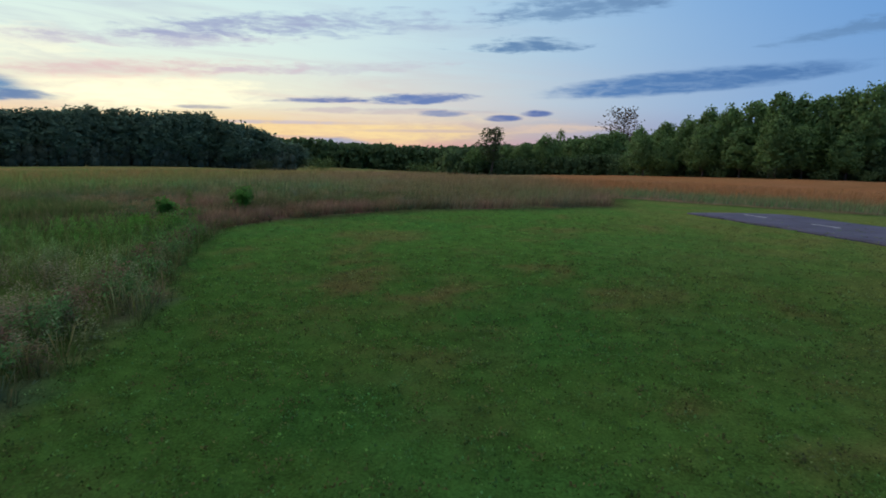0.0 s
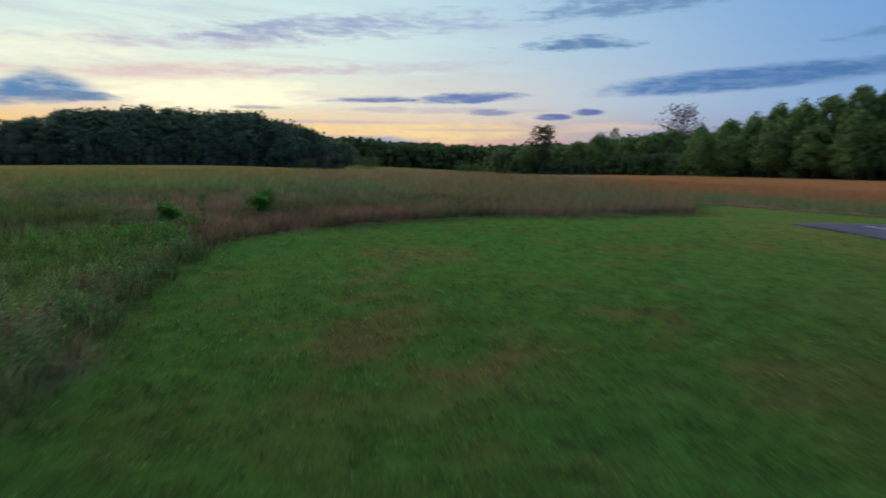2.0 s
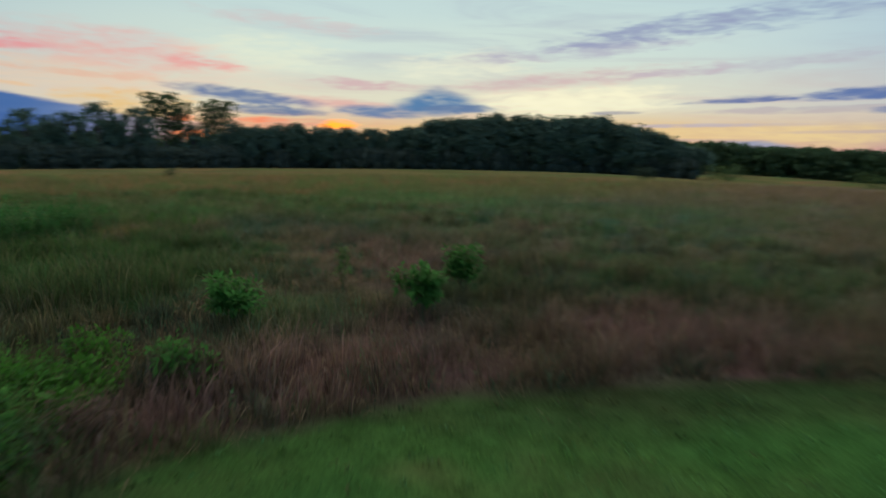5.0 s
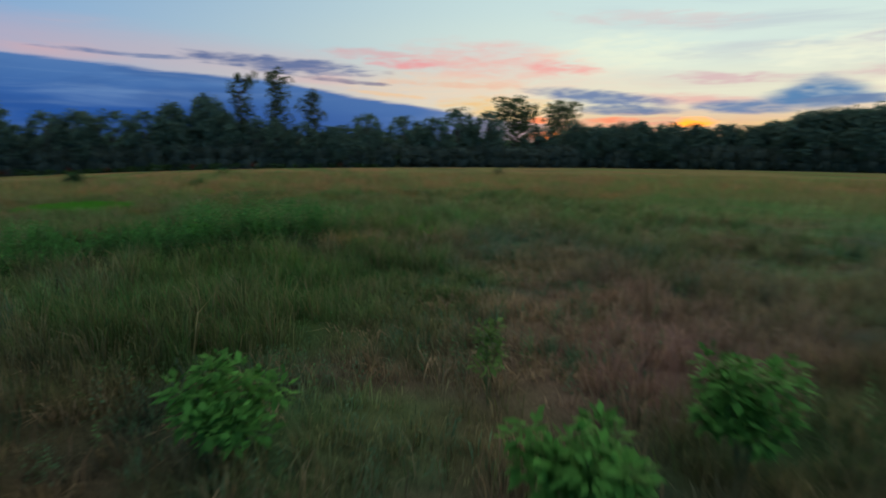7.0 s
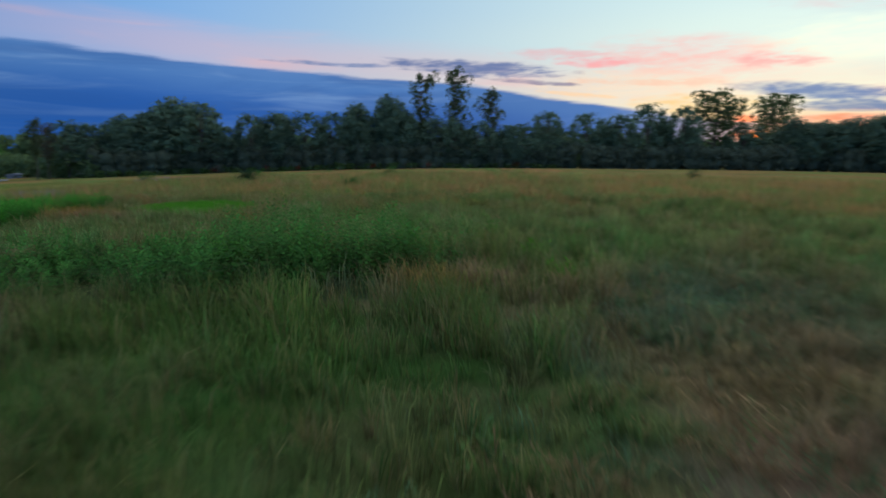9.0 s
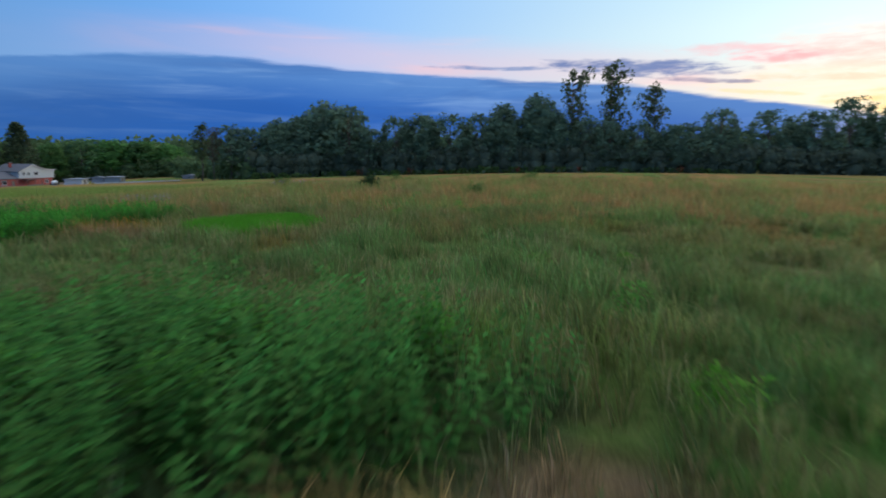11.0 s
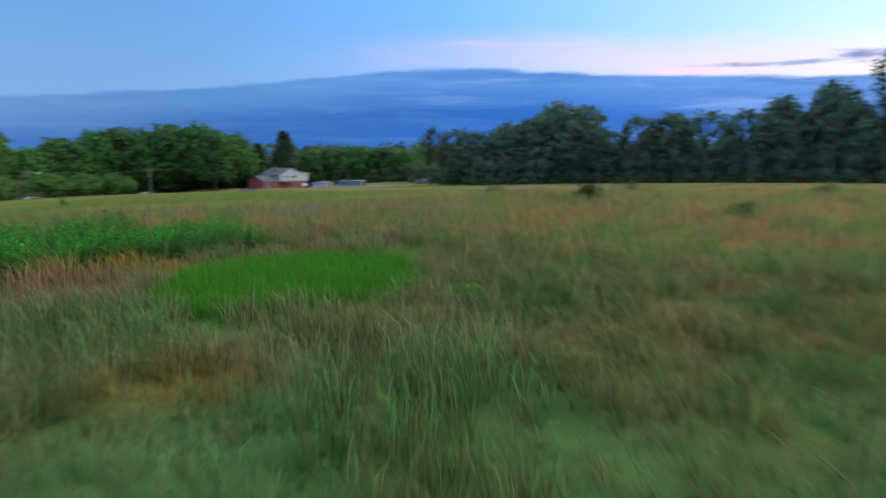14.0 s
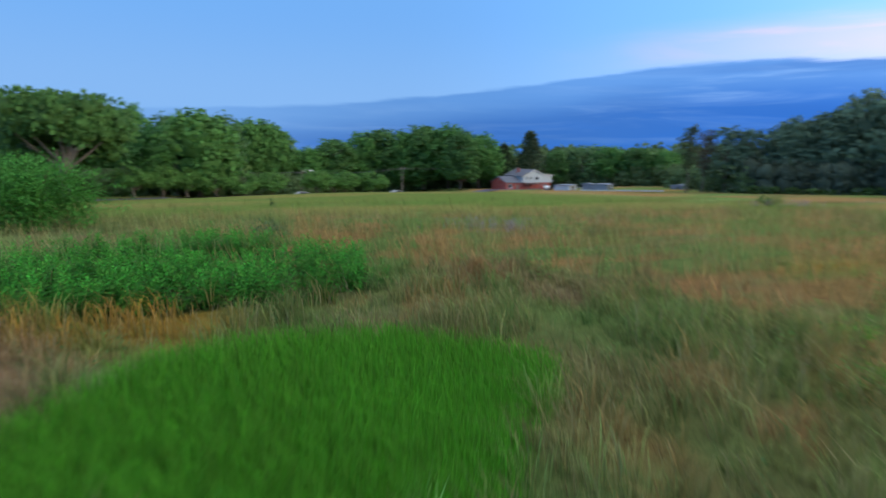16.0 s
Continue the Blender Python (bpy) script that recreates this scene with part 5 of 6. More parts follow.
    for c, r in lumps:
        d = unit(rng.normal(size=(per, 3)))
        d[:, 2] = np.where(rng.random(per) < 0.35, np.abs(d[:, 2]), d[:, 2])
        rad = r * (0.55 + 0.5 * rng.random(per))
        if kind == "tall":
            rad *= 0.8
        q = c + d * rad[:, None] * np.array((1.0, 1.0, min(1.0, 1.15 / aspect) if kind != "conifer" else 0.35))
        P.append(q), D.append(d), S.append(np.full(per, r))
    P, D, S = np.concatenate(P), np.concatenate(D), np.concatenate(S)
    P[:, 2] = np.clip(P[:, 2], z0 * 0.5, 1.0)
    m = len(P)
    along = unit(D + (rng.random((m, 3)) - 0.5) * 1.2)
    across = unit(np.cross(along, rng.normal(size=(m, 3))))
    size = ({"conifer": 0.07, "limb": 0.034}.get(kind, 0.044)) / math.sqrt(full) * (0.6 + 0.9 * rng.random(m))
    # the unit tree is stretched to its height later: leaves are made squat so that they come out even
    sq = np.array((1, 1, 1 / aspect))
    a, b = along * sq * size[:, None], across * sq * (size * 0.42)[:, None]
    v = np.stack([P, P + a * 0.5 + b, P + a, P + a * 0.5 - b], 1).reshape(-1, 3)
    base = {"conifer": (0.06, 0.095, 0.05), "bare": (0.10, 0.075, 0.045), "small": (0.105, 0.245, 0.058), "limb": (0.075, 0.185, 0.052), "tall": (0.070, 0.105, 0.045), "open": (0.075, 0.115, 0.045)}.get(kind, (0.122, 0.218, 0.098))
    base = colour or base
    c = jitter(np.tile(np.array(base), (m, 1)), 0.3)
    part("crown", sheet("crown", v, np.arange(m * 4).reshape(-1, 4), TREE_LEAF, np.repeat(c, 4, 0)), TREE_LEAF, root)
    # packed inner foliage, so that the crown is closed within its leaves
    if kind in ("small", "limb"):
        V, F, C = [], [], []
        for i, (cc, r) in enumerate(lumps):
            V.append(cc + ICO_V * (r * 0.6) * (0.8 + 0.4 * rng.random((12, 1))) * np.array((1, 1, min(1.0, 1.15 / aspect))))
            # inner lumps tinted darker: shade inside the crown put into colour
            F.append(ICO_F + 12 * i), C.append(np.tile(np.array(base) * (0.7 + 0.3 * rng.random()), (12, 1)))
        part("inner_foliage", sheet("inner_foliage", np.concatenate(V), np.concatenate(F), TREE_LEAF, np.concatenate(C), True), TREE_LEAF, root)
    return root


def plant_tree(proto, x, y, high, wide, label, group="", turn=None):
    m = pose(x, y, float(land(np.array(x), np.array(y))) - 0.15, 0, 0, rng.random() * 360 if turn is None else turn)
    proto.scale = (wide, wide, high)
    ob = copy_thing(proto, m)
    ob.scale = (wide, wide, high)
    return tagged(ob, label, "tree", group)


rng = np.random.default_rng(21)
PROTO = {k: [tree_proto(k, n) for _ in range(c)] for k, n, c in (("round", "deciduous_tree", 4), ("oval", "deciduous_tree", 4), ("open", "deciduous_tree", 2), ("tall", "tall_tree", 3),
                                                              ("bare", "dead_tree", 1), ("small", "orchard_tree", 3), ("limb", "spreading_tree", 1), ("conifer", "conifer", 2), ("slim", "slim_tree", 1), ("poplar", "poplar_tree", 3))}

BACK = [tree_proto(k_, "deciduous_tree", 0.32) for k_ in ("round", "oval", "round")]
# darker, bluer copies for the western trees: backlight and haze put into leaf colour
PROTO["dark"] = [tree_proto(k_, "deciduous_tree", 1.0, (0.104, 0.176, 0.116)) for k_ in ("round", "oval", "round", "oval")]
PROTO["airy"] = [tree_proto("airy", "deciduous_tree", 1.0, (0.104, 0.176, 0.116)) for _ in range(3)]
DARK_BACK = [tree_proto(k_, "deciduous_tree", 0.32, (0.100, 0.168, 0.110)) for k_ in ("round", "oval")]
# the roadside woods have fresher green leaves
PROTO["fresh"] = [tree_proto(k_, "deciduous_tree", 1.0, c_) for k_, c_ in (("round", (0.084, 0.215, 0.056)), ("oval", (0.078, 0.215, 0.054)), ("airy", (0.078, 0.172, 0.072)), ("poplar", (0.072, 0.180, 0.054)))]


def woods(rows, group, label, kinds=("round", "oval"), grow=1.25):
    for i, (x, y, h, w) in enumerate(rows):
        kd = kinds[int(rng.integers(0, len(kinds)))]
        plant_tree(PROTO[kd][int(rng.integers(0, len(PROTO[kd])))], x, y, h, w * grow, label, group)


def behind(rows, group, label, away, drop, count=1, wide=12.0, stock=None):
    """More of the same wood behind its front trees, a little lower."""
    for x, y, h, w in rows:
        for j in range(count):
            d = np.array((x + 25.0, y - 25.0))
            d /= np.linalg.norm(d)
            s = away * (j + 0.7 + 0.6 * rng.random())
            o = (rng.random() - 0.5) * w * 1.4
            plant_tree((stock or BACK)[int(rng.integers(0, len(stock or BACK)))], x + d[0] * s - d[1] * o, y + d[1] * s + d[0] * o, h * (drop + 0.1 * (rng.random() - 0.5)), max(w, wide), label, group)


# front trees of each wood: x, y, height, width
EAST_WOOD = [(93.9, 182.3, 27.3, 11.6), (91.2, 189.4, 26.6, 9.7), (86.3, 194, 25.2, 10), (82.3, 199.1, 25.7, 9.5), (77.1, 201.3, 26.7, 8.7),
    (74.3, 213.2, 25.7, 11.2), (69.3, 220.2, 25, 10.6), (64.1, 227.1, 24.8, 10), (58.5, 234, 22.4, 9.3), (54.1, 245.4, 21.3, 8.8),
    (48.6, 267.1, 21.2, 8.6)]
NORTH_WOOD = [(36.2, 299.6, 16.3, 15), (27.4, 310.7, 16.2, 14.2), (11, 301.9, 17.1, 12.5), (0.8, 312.3, 14.1, 13), (-7.9, 322.3, 13.7, 13.5),
    (-23.7, 311.7, 11.8, 11.7), (43.4, 298.5, 17.2, 12.2)]
NORTH_WOOD = [(x, y, h + 4.0, w) for x, y, h, w in NORTH_WOOD]
HILL_WOOD = [(-206.3, 224.1, 23.2, 15.9), (-199.9, 229.8, 24.1, 13.9), (-190.1, 231.5, 23.2, 14), (-185.9, 241.2, 26.1, 13.2),
    (-177.3, 247.4, 26.1, 14.7), (-169.2, 253, 26, 15), (-163.2, 262.7, 26.1, 14.2), (-155, 267.5, 26.2, 13.1), (-151.6, 275.1, 26.9, 10.8),
    (-143.2, 279.5, 23.5, 15), (-138.8, 292.7, 22.6, 14.2), (-134, 300.3, 19.7, 11.7), (-130.9, 312.5, 16.8, 10.9), (-125.6, 320, 15.5, 10.5)]
HILL_WOOD_WEST = [(-204.8, 258.9, 27.7, 16.4), (-214.9, 250, 26.1, 16.6), (-217.7, 233.5, 24.4, 16.1), (-222.6, 221, 20.6, 13.3)]
NORTH_WEST_WOOD = [(-263.3, 184.1, 21.4, 12.7), (-267.3, 177.4, 21.2, 11.9), (-267.7, 166.4, 20.1, 11.9), (-267.5, 155.7, 21.2, 10.9),
    (-270, 138, 19, 13.3), (-253.9, 109.2, 23.5, 11.4), (-252.5, 96.1, 24.1, 12.4), (-245, 84.2, 19.7, 11.1), (-242.2, 72.2, 19.6, 12),
    (-234, 57.5, 19.5, 10.6), (-224.7, 48.5, 14.8, 9.3)]
WEST_ROW = [(-207.6, 7, 22.4, 10.3), (-202.9, -1.7, 19.5, 10.1), (-201.2, -8.8, 17.1, 8.4), (-197.1, -15.8, 17.0, 9), (-194.7, -23.3, 17.0, 9.7), (-192, -30.2, 16.6, 8), (-189.2, -36.8, 13.1, 8.7), (-186.8, -42, 19.5, 10.9), (-182.3, -54.6, 17.2, 9.2), (-178.9, -60.3, 16.5, 9), (-172.8, -65.9, 14.2, 8.7), (-170.2, -69.5, 14.8, 7.9)]
SOUTH_WEST_WOOD = [(-204, -122.2, 11.6, 10.1), (-197.9, -128.1, 12.6, 11.9), (-191.1, -134.3, 13.5, 11.8), (-184.2, -140, 14, 11.6),
    (-174.4, -141.3, 12.6, 9.3)]
SOUTH_WOOD = [(-224.8, -146.2, 13.1, 12.7), (-217.3, -153.1, 13.5, 12.9), (-204.6, -157.2, 14.9, 15), (-196.3, -163.5, 13.5, 13),
    (-146, -141.8, 17.4, 10.7), (-137.1, -146.1, 20.3, 9.8), (-130.1, -149.1, 20.6, 9.8), (-124, -151.4, 20.2, 8.9), (-116.8, -153.9, 20.1, 8.8),
    (-110.9, -153.6, 19.3, 7.8), (-100.7, -148, 16.2, 8.3), (-93, -144.6, 13.4, 7.2)]
ROAD_WOOD = [(-76.8, -111.8, 15.7, 8.8), (-72.1, -110.4, 15.9, 8.6), (-66.4, -97.8, 15.6, 6.6), (-61.8, -88, 14.6, 10.9), (-56.6, -108, 15.3, 6.9),
    (-49, -122.7, 19.2, 7.4), (-45, -122.4, 18.7, 6.1), (-55, -93.9, 11.6, 6.9), (-34.3, -95.6, 15, 7.6),
    (-29.9, -94.6, 15.2, 8.3), (-25.7, -93.6, 15.3, 8.1), (-37.0, -101.0, 12.4, 9.0), (-43.5, -104.0, 12.0, 9.0), (-32.0, -99.0, 12.8, 8.0)]
ORCHARD_ROW = [(-32.8, -98.4, 4.2, 5.4), (-36.8, -99.1, 4.1, 5.5), (-50.7, -100.8, 4.4, 6.2), (-55.5, -103, 4.4, 6.1), (-60.1, -104, 4.3, 6.3),
    (-65.5, -105.8, 4.2, 6.5), (-71.2, -107.4, 4.4, 6.7), (-77.1, -108.8, 4.3, 6.5), (-88.1, -112.9, 4.4, 6.6), (-95.5, -115.3, 4.3, 6.6),
    (-103, -116.3, 4.3, 6.5)]
SUNSET_WOOD = [(-227.2, 215.9, 19.5, 14.7), (-234.4, 207.3, 20.2, 13.3), (-241.2, 198.4, 20.6, 13.3), (-247.8, 189.1, 21.5, 13.3), (-254, 179.5, 21.9, 13.2), (-259.7, 170, 20.7, 13.2), (-260.2, 158.6, 19.4, 12.9)]
WEST_ROW_NORTH = [(-209.4, 12.6, 17.6, 7.8), (-210.3, 20.6, 16.0, 8.7), (-212.8, 26.5, 15.6, 7.9), (-215, 34.7, 14.9, 8.9), (-219.9, 44.6, 13.9, 9.1)]
SUNSET_WOOD = [(x, y, h * 0.95, w) for x, y, h, w in SUNSET_WOOD]
woods(SUNSET_WOOD, "west wood", "dark leafy tree silhouetted against the sunset", ("dark",), 1.45)
behind(SUNSET_WOOD, "west wood", "dark leafy tree behind the field's edge", 9, 0.85, 1, stock=DARK_BACK)
woods(WEST_ROW_NORTH, "west hedgerow", "dark green leafy tree in the hedgerow", ("dark", "airy"), 1.4)
behind(WEST_ROW_NORTH, "west hedgerow", "dark green leafy tree behind the hedgerow", 8, 0.85, 1, 9.0, DARK_BACK)
woods(EAST_WOOD, "east wood", "tall leafy green tree at the edge of the wood", ("poplar", "oval", "poplar"), 1.35)
woods([(x - 4 - 3 * (i % 3), y - 9 + 4 * (i % 2), h * (0.5 + 0.12 * (i % 3)), w * 0.9) for i, (x, y, h, w) in enumerate(EAST_WOOD[1:])], "east wood", "lower leafy tree in front of the tall wood", ("round", "oval", "poplar"), 1.35)
behind(EAST_WOOD, "east wood", "tall leafy green tree inside the wood", 10, 0.92, 1)
woods(NORTH_WOOD, "north wood", "dark leafy tree at the far end of the field", grow=1.3)
woods(HILL_WOOD, "hill wood", "dark leafy tree in the dense wood beyond the field", ("dark",), 1.75)
behind(HILL_WOOD, "hill wood", "dark leafy tree inside the dense wood", 6, 0.99, 2, 21.0, DARK_BACK)
woods(HILL_WOOD_WEST, "hill wood", "dark leafy tree in the dense wood beyond the field", ("dark",), 1.5)
woods(NORTH_WEST_WOOD, "west wood", "dark leafy tree silhouetted against the sunset", ("dark", "airy"), 1.4)
behind(NORTH_WEST_WOOD, "west wood", "dark leafy tree behind the field's edge", 9, 0.8, 1, stock=DARK_BACK)
plant_tree(PROTO["dark"][0], -190.0, -51.0, 21.5, 23.0, "great round-headed oak standing out of the hedgerow")
woods(WEST_ROW, "west hedgerow", "dark green leafy tree in the hedgerow", ("dark", "dark", "airy"), 1.5)
behind(WEST_ROW, "west hedgerow", "dark green leafy tree behind the hedgerow", 8, 0.82, 1, 9.0, DARK_BACK)
woods(SOUTH_WEST_WOOD, "wood behind the house", "full green tree behind the sheds", ("fresh",), 1.3)
behind(SOUTH_WEST_WOOD, "wood behind the house", "full green tree behind the sheds", 9, 1.0, 1)
woods(SOUTH_WOOD, "wood behind the road", "tall green roadside tree", ("fresh",), 1.95)
behind(SOUTH_WOOD, "wood behind the road", "tall green tree behind the road", 9, 0.85, 1, 9.0)
ROAD_WOOD = [(-58 + (x + 58) * 1.22, 27 + (y - 27) * 1.22, h * 1.2 + 1.9, w * 1.2) for x, y, h, w in ROAD_WOOD]
woods(ROAD_WOOD, "trees by the road", "full green tree above the orchard row", ("fresh",), 1.6)
behind(ROAD_WOOD, "trees by the road", "full green tree behind the orchard row", 9, 0.85, 1, 9.0)
ORCHARD_ROW = [(x, y, h * 1.4, w * 1.1) for x, y, h, w in ORCHARD_ROW]
woods(ORCHARD_ROW, "orchard row", "low spreading tree with short forked trunk in a roadside row", ("small",), 1.15)
plant_tree(PROTO["tall"][0], -214.0, 16.7, 29.6, 10.5, "tall gaunt tree with tufted sparse crown", "tall sparse trees")
plant_tree(PROTO["tall"][1], -216.9, 27.4, 31.1, 12.5, "tall gaunt tree with tufted sparse crown", "tall sparse trees")
plant_tree(PROTO["tall"][2], -220.0, 37.6, 25.2, 11.5, "tall gaunt tree with tufted sparse crown", "tall sparse trees")
plant_tree(PROTO["open"][0], -271.0, 127.1, 30.2, 23.0, "open-crowned tree with sky showing through its branches", "open-crowned trees")
plant_tree(PROTO["open"][1], -298.2, 161.0, 32.1, 22.0, "open-crowned tree with sky showing through its branches", "open-crowned trees")
plant_tree(PROTO["tall"][2], -158.2, -68.7, 14.6, 5.8, "slim upright tree at the end of the hedgerow")
plant_tree(PROTO["bare"][0], -166.5, -72.0, 13.8, 7.0, "bare twiggy tree in the hedgerow")
plant_tree(PROTO["limb"][0], -40.1, -98.6, 18.6, 23.0, "large spreading tree with thick pale forked limbs", turn=40)
plant_tree(PROTO["fresh"][3], -134.5, -131.5, 17.0, 12.5, "dark broad green tree beside the brick house")
plant_tree(PROTO["conifer"][0], -162.4, -138.2, 18.3, 12.5, "dark pointed spruce behind the brick house", "spruces by the house")
plant_tree(PROTO["conifer"][1], -155.2, -142.4, 14.5, 8.0, "dark pointed spruce behind the brick house", "spruces by the house")
plant_tree(PROTO["tall"][1], -16.3, 302.1, 25.0, 21.0, "single tree with a rounded crown above the far woods")
plant_tree(PROTO["bare"][0], 52.6, 337.5, 34.5, 25.0, "bare tree with fine twigs against the evening sky")
plant_tree(PROTO["slim"][0], 19.1, 321.5, 24.8, 7.5, "slender broken-topped tree above the far woods")
plant_tree(PROTO["open"][1], -68.6, 549.6, 23.0, 11.0, "small flat-topped tree on the far skyline")


for protos in (*PROTO.values(), BACK, DARK_BACK):
    for p in protos:
        for o in (*p.children_recursive, p):
            bpy.data.objects.remove(o)


def clump_wood(name, label, x, y, base, high, size, colour, per=34, spread=5.0):
    """A far wood or thicket: heaps of leaf clumps along a line, as one stand."""
    P = []
    for a, b, z, h in zip(x, y, base, high):
        q = rng.normal(size=(per, 3)) * np.array((spread * 0.5, spread * 0.5, 0)) + np.array((a, b, z))
        q[:, 2] = z + h * rng.random(per) ** 0.8 - 0.2 * np.hypot(q[:, 0] - a, q[:, 1] - b)
        P.append(q)
    P = np.concatenate(P)
    P[:, 2] = np.maximum(P[:, 2], land(P[:, 0], P[:, 1]))
    m = len(P)
    along = unit(rng.normal(size=(m, 3)))
    across = unit(np.cross(along, rng.normal(size=(m, 3))))
    s = size * (0.6 + 0.8 * rng.random(m))
    a, b = along * s[:, None], across * (s * 0.45)[:, None]
    v = np.stack([P - a * 0.5, P + b, P + a * 0.5, P - b], 1).reshape(-1, 3)
    c = jitter(np.tile(np.array(colour), (m, 1)), 0.3)
    ob = new(name, sheet(name, v, np.arange(m * 4).reshape(-1, 4), SCRUB_LEAF, np.repeat(c, 4, 0)))
    # packed inner foliage
    who = np.repeat(np.arange(len(x)), 2)
    level = np.tile(np.array((0.22, 0.55)), len(x)) + 0.15 * (rng.random(len(who)) - 0.5)
    r = np.stack([np.full(len(who), spread * 0.42), np.full(len(who), spread * 0.42), np.asarray(high)[who] * 0.30], 1)
    mid = np.stack([np.asarray(x)[who], np.asarray(y)[who], np.asarray(base)[who] + np.asarray(high)[who] * level], 1)
    V = (mid[:, None, :] + ICO_V[None] * r[:, None, :] * (0.75 + 0.5 * rng.random((len(who), 12, 1)))).reshape(-1, 3)
    F = (np.arange(len(who))[:, None, None] * 12 + ICO_F[None]).reshape(-1, 3)
    c = np.repeat(jitter(np.tile(np.array(colour), (len(who), 1)), 0.12), 12, 0)
    part("inner_foliage", sheet("inner_foliage", V, F, SCRUB_LEAF, c, True), SCRUB_LEAF, ob)
    return tagged(ob, label, "woods", kind="stuff")


def line(points, step):
    """Places along a polyline, evenly."""
    out = []
    for (x0, y0), (x1, y1) in zip(points, points[1:]):
        n = max(1, int(math.hypot(x1 - x0, y1 - y0) / step))
        out += [(x0 + (x1 - x0) * i / n, y0 + (y1 - y0) * i / n) for i in range(n)]
    return np.array(out)


def thicket(name, label, points, low, high, size, colour, step, per=34, spread=5.0):
    p = line(points, step)
    p = p + (rng.random(p.shape) - 0.5) * spread
    h = low + (high - low) * patchy(p[:, 0], p[:, 1], 18.0, 80.0) * 1.4
    return clump_wood(name, label, p[:, 0], p[:, 1], land(p[:, 0], p[:, 1]), h, size, colour, per, spread)


DEEP = (0.088, 0.148, 0.066)
# western undergrowth: its backlit dark put into the tint
DUSKY = (0.080, 0.116, 0.088)
thicket("far_woods", "low dark line of distant woods beyond the fields", [(120, 420), (30, 500), (-90, 560), (-200, 540), (-250, 480)], 21.5, 25.5, 4.0, DEEP, 3.0, 95, 14)
thicket("far_woods", "low dark line of distant woods beyond the fields", [(60, 330), (20, 335), (-40, 330)], 13.5, 17.5, 2.4, DEEP, 2.2, 80, 8)
thicket("far_woods", "low dark line of distant woods beyond the fields", [(-330, 330), (-380, 160), (-330, -20), (-300, -180), (-180, -300), (-40, -300), (60, -220)], 13, 19, 3.0, DEEP, 4.0, 60, 12)
thicket("undergrowth", "dark undergrowth along the foot of the woods", [(118, 150), (92, 184), (70, 214), (52, 240), (42, 285), (5, 300), (-30, 312)], 6, 10, 1.4, DEEP, 1.2, 70, 5)
thicket("undergrowth", "dark undergrowth along the foot of the woods", [(-124, 306), (-150, 268), (-185, 232), (-210, 214), (-250, 190), (-262, 150), (-248, 100), (-232, 62)], 7, 11, 1.1, DUSKY, 1.2, 70, 6)
thicket("undergrowth", "dark undergrowth along the foot of the woods", [(-232, 62), (-214, 30), (-203, 4), (-192, -25), (-184, -46), (-170, -62)], 6, 9, 0.75, DUSKY, 0.8, 80, 5)
thicket("undergrowth", "dark undergrowth along the foot of the woods", [(-170, -62), (-190, -95), (-204, -118), (-185, -140), (-150, -150), (-105, -158), (-75, -125), (-30, -118), (10, -115)], 4.5, 7, 1.0, DEEP, 1.0, 64, 5)
thicket("fringe_shrubs", "low scrub of young shoots where field meets trees", [(-228, 60), (-211, 30), (-200, 4), (-189, -25), (-181, -46), (-166, -60)], 0.8, 2.2, 0.6, (0.07, 0.13, 0.04), 1.2, 26, 2.5)


# ---------------------------------------------------------------- runway strip
def height(x, y):
    return float(land(np.array(float(x)), np.array(float(y))))


RUN_A, RUN_B = np.array((11.4, 47.4)), np.array((50.4, -58.6))      # centre line of the strip


def runway():
    d = (RUN_B - RUN_A) / np.linalg.norm(RUN_B - RUN_A)
    s = np.array((-d[1], d[0]))
    us, ws = np.arange(0, np.linalg.norm(RUN_B - RUN_A), 1.0), np.linspace(-4.2, 4.2, 9)
    v = []
    for u in us:
        for w in ws:
            p = RUN_A + d * (u + (abs(w) / 4.2) ** 2 * 0.6 * (u < 1)) + s * (w + 0.12 * math.sin(u * 1.3 + w) * (abs(w) > 3))
            v.append((p[0], p[1], height(*p) + 0.035))
    i = np.arange(len(v)).reshape(len(us), len(ws))
    f = np.stack([i[:-1, :-1], i[:-1, 1:], i[1:, 1:], i[1:, :-1]], -1).reshape(-1, 4)
    ob = new("runway", sheet("runway", np.array(v), f, ASPHALT, None, True))
    so = ob.modifiers.new("depth", "SOLIDIFY")
    so.thickness, so.offset = 0.08, 0
    tagged(ob, "narrow worn grey asphalt strip beside the lawn", "runway", kind="structure")
    for n in range(9):
        u = 1.3 + n * 5.6
        q = []
        for a in np.linspace(0, 2.1, 4):
            for w in (-0.09, 0.09):
                p = RUN_A + d * (u + a) + s * w
                q.append((p[0], p[1], height(*p) + 0.082))
        i = np.arange(8).reshape(4, 2)
        me = sheet("line_dash", np.array(q), np.stack([i[:-1, 0], i[:-1, 1], i[1:, 1], i[1:, 0]], -1), LINE_PAINT)
        dash = part("line_dash", me, LINE_PAINT, ob, "worn white painted dash")


runway()


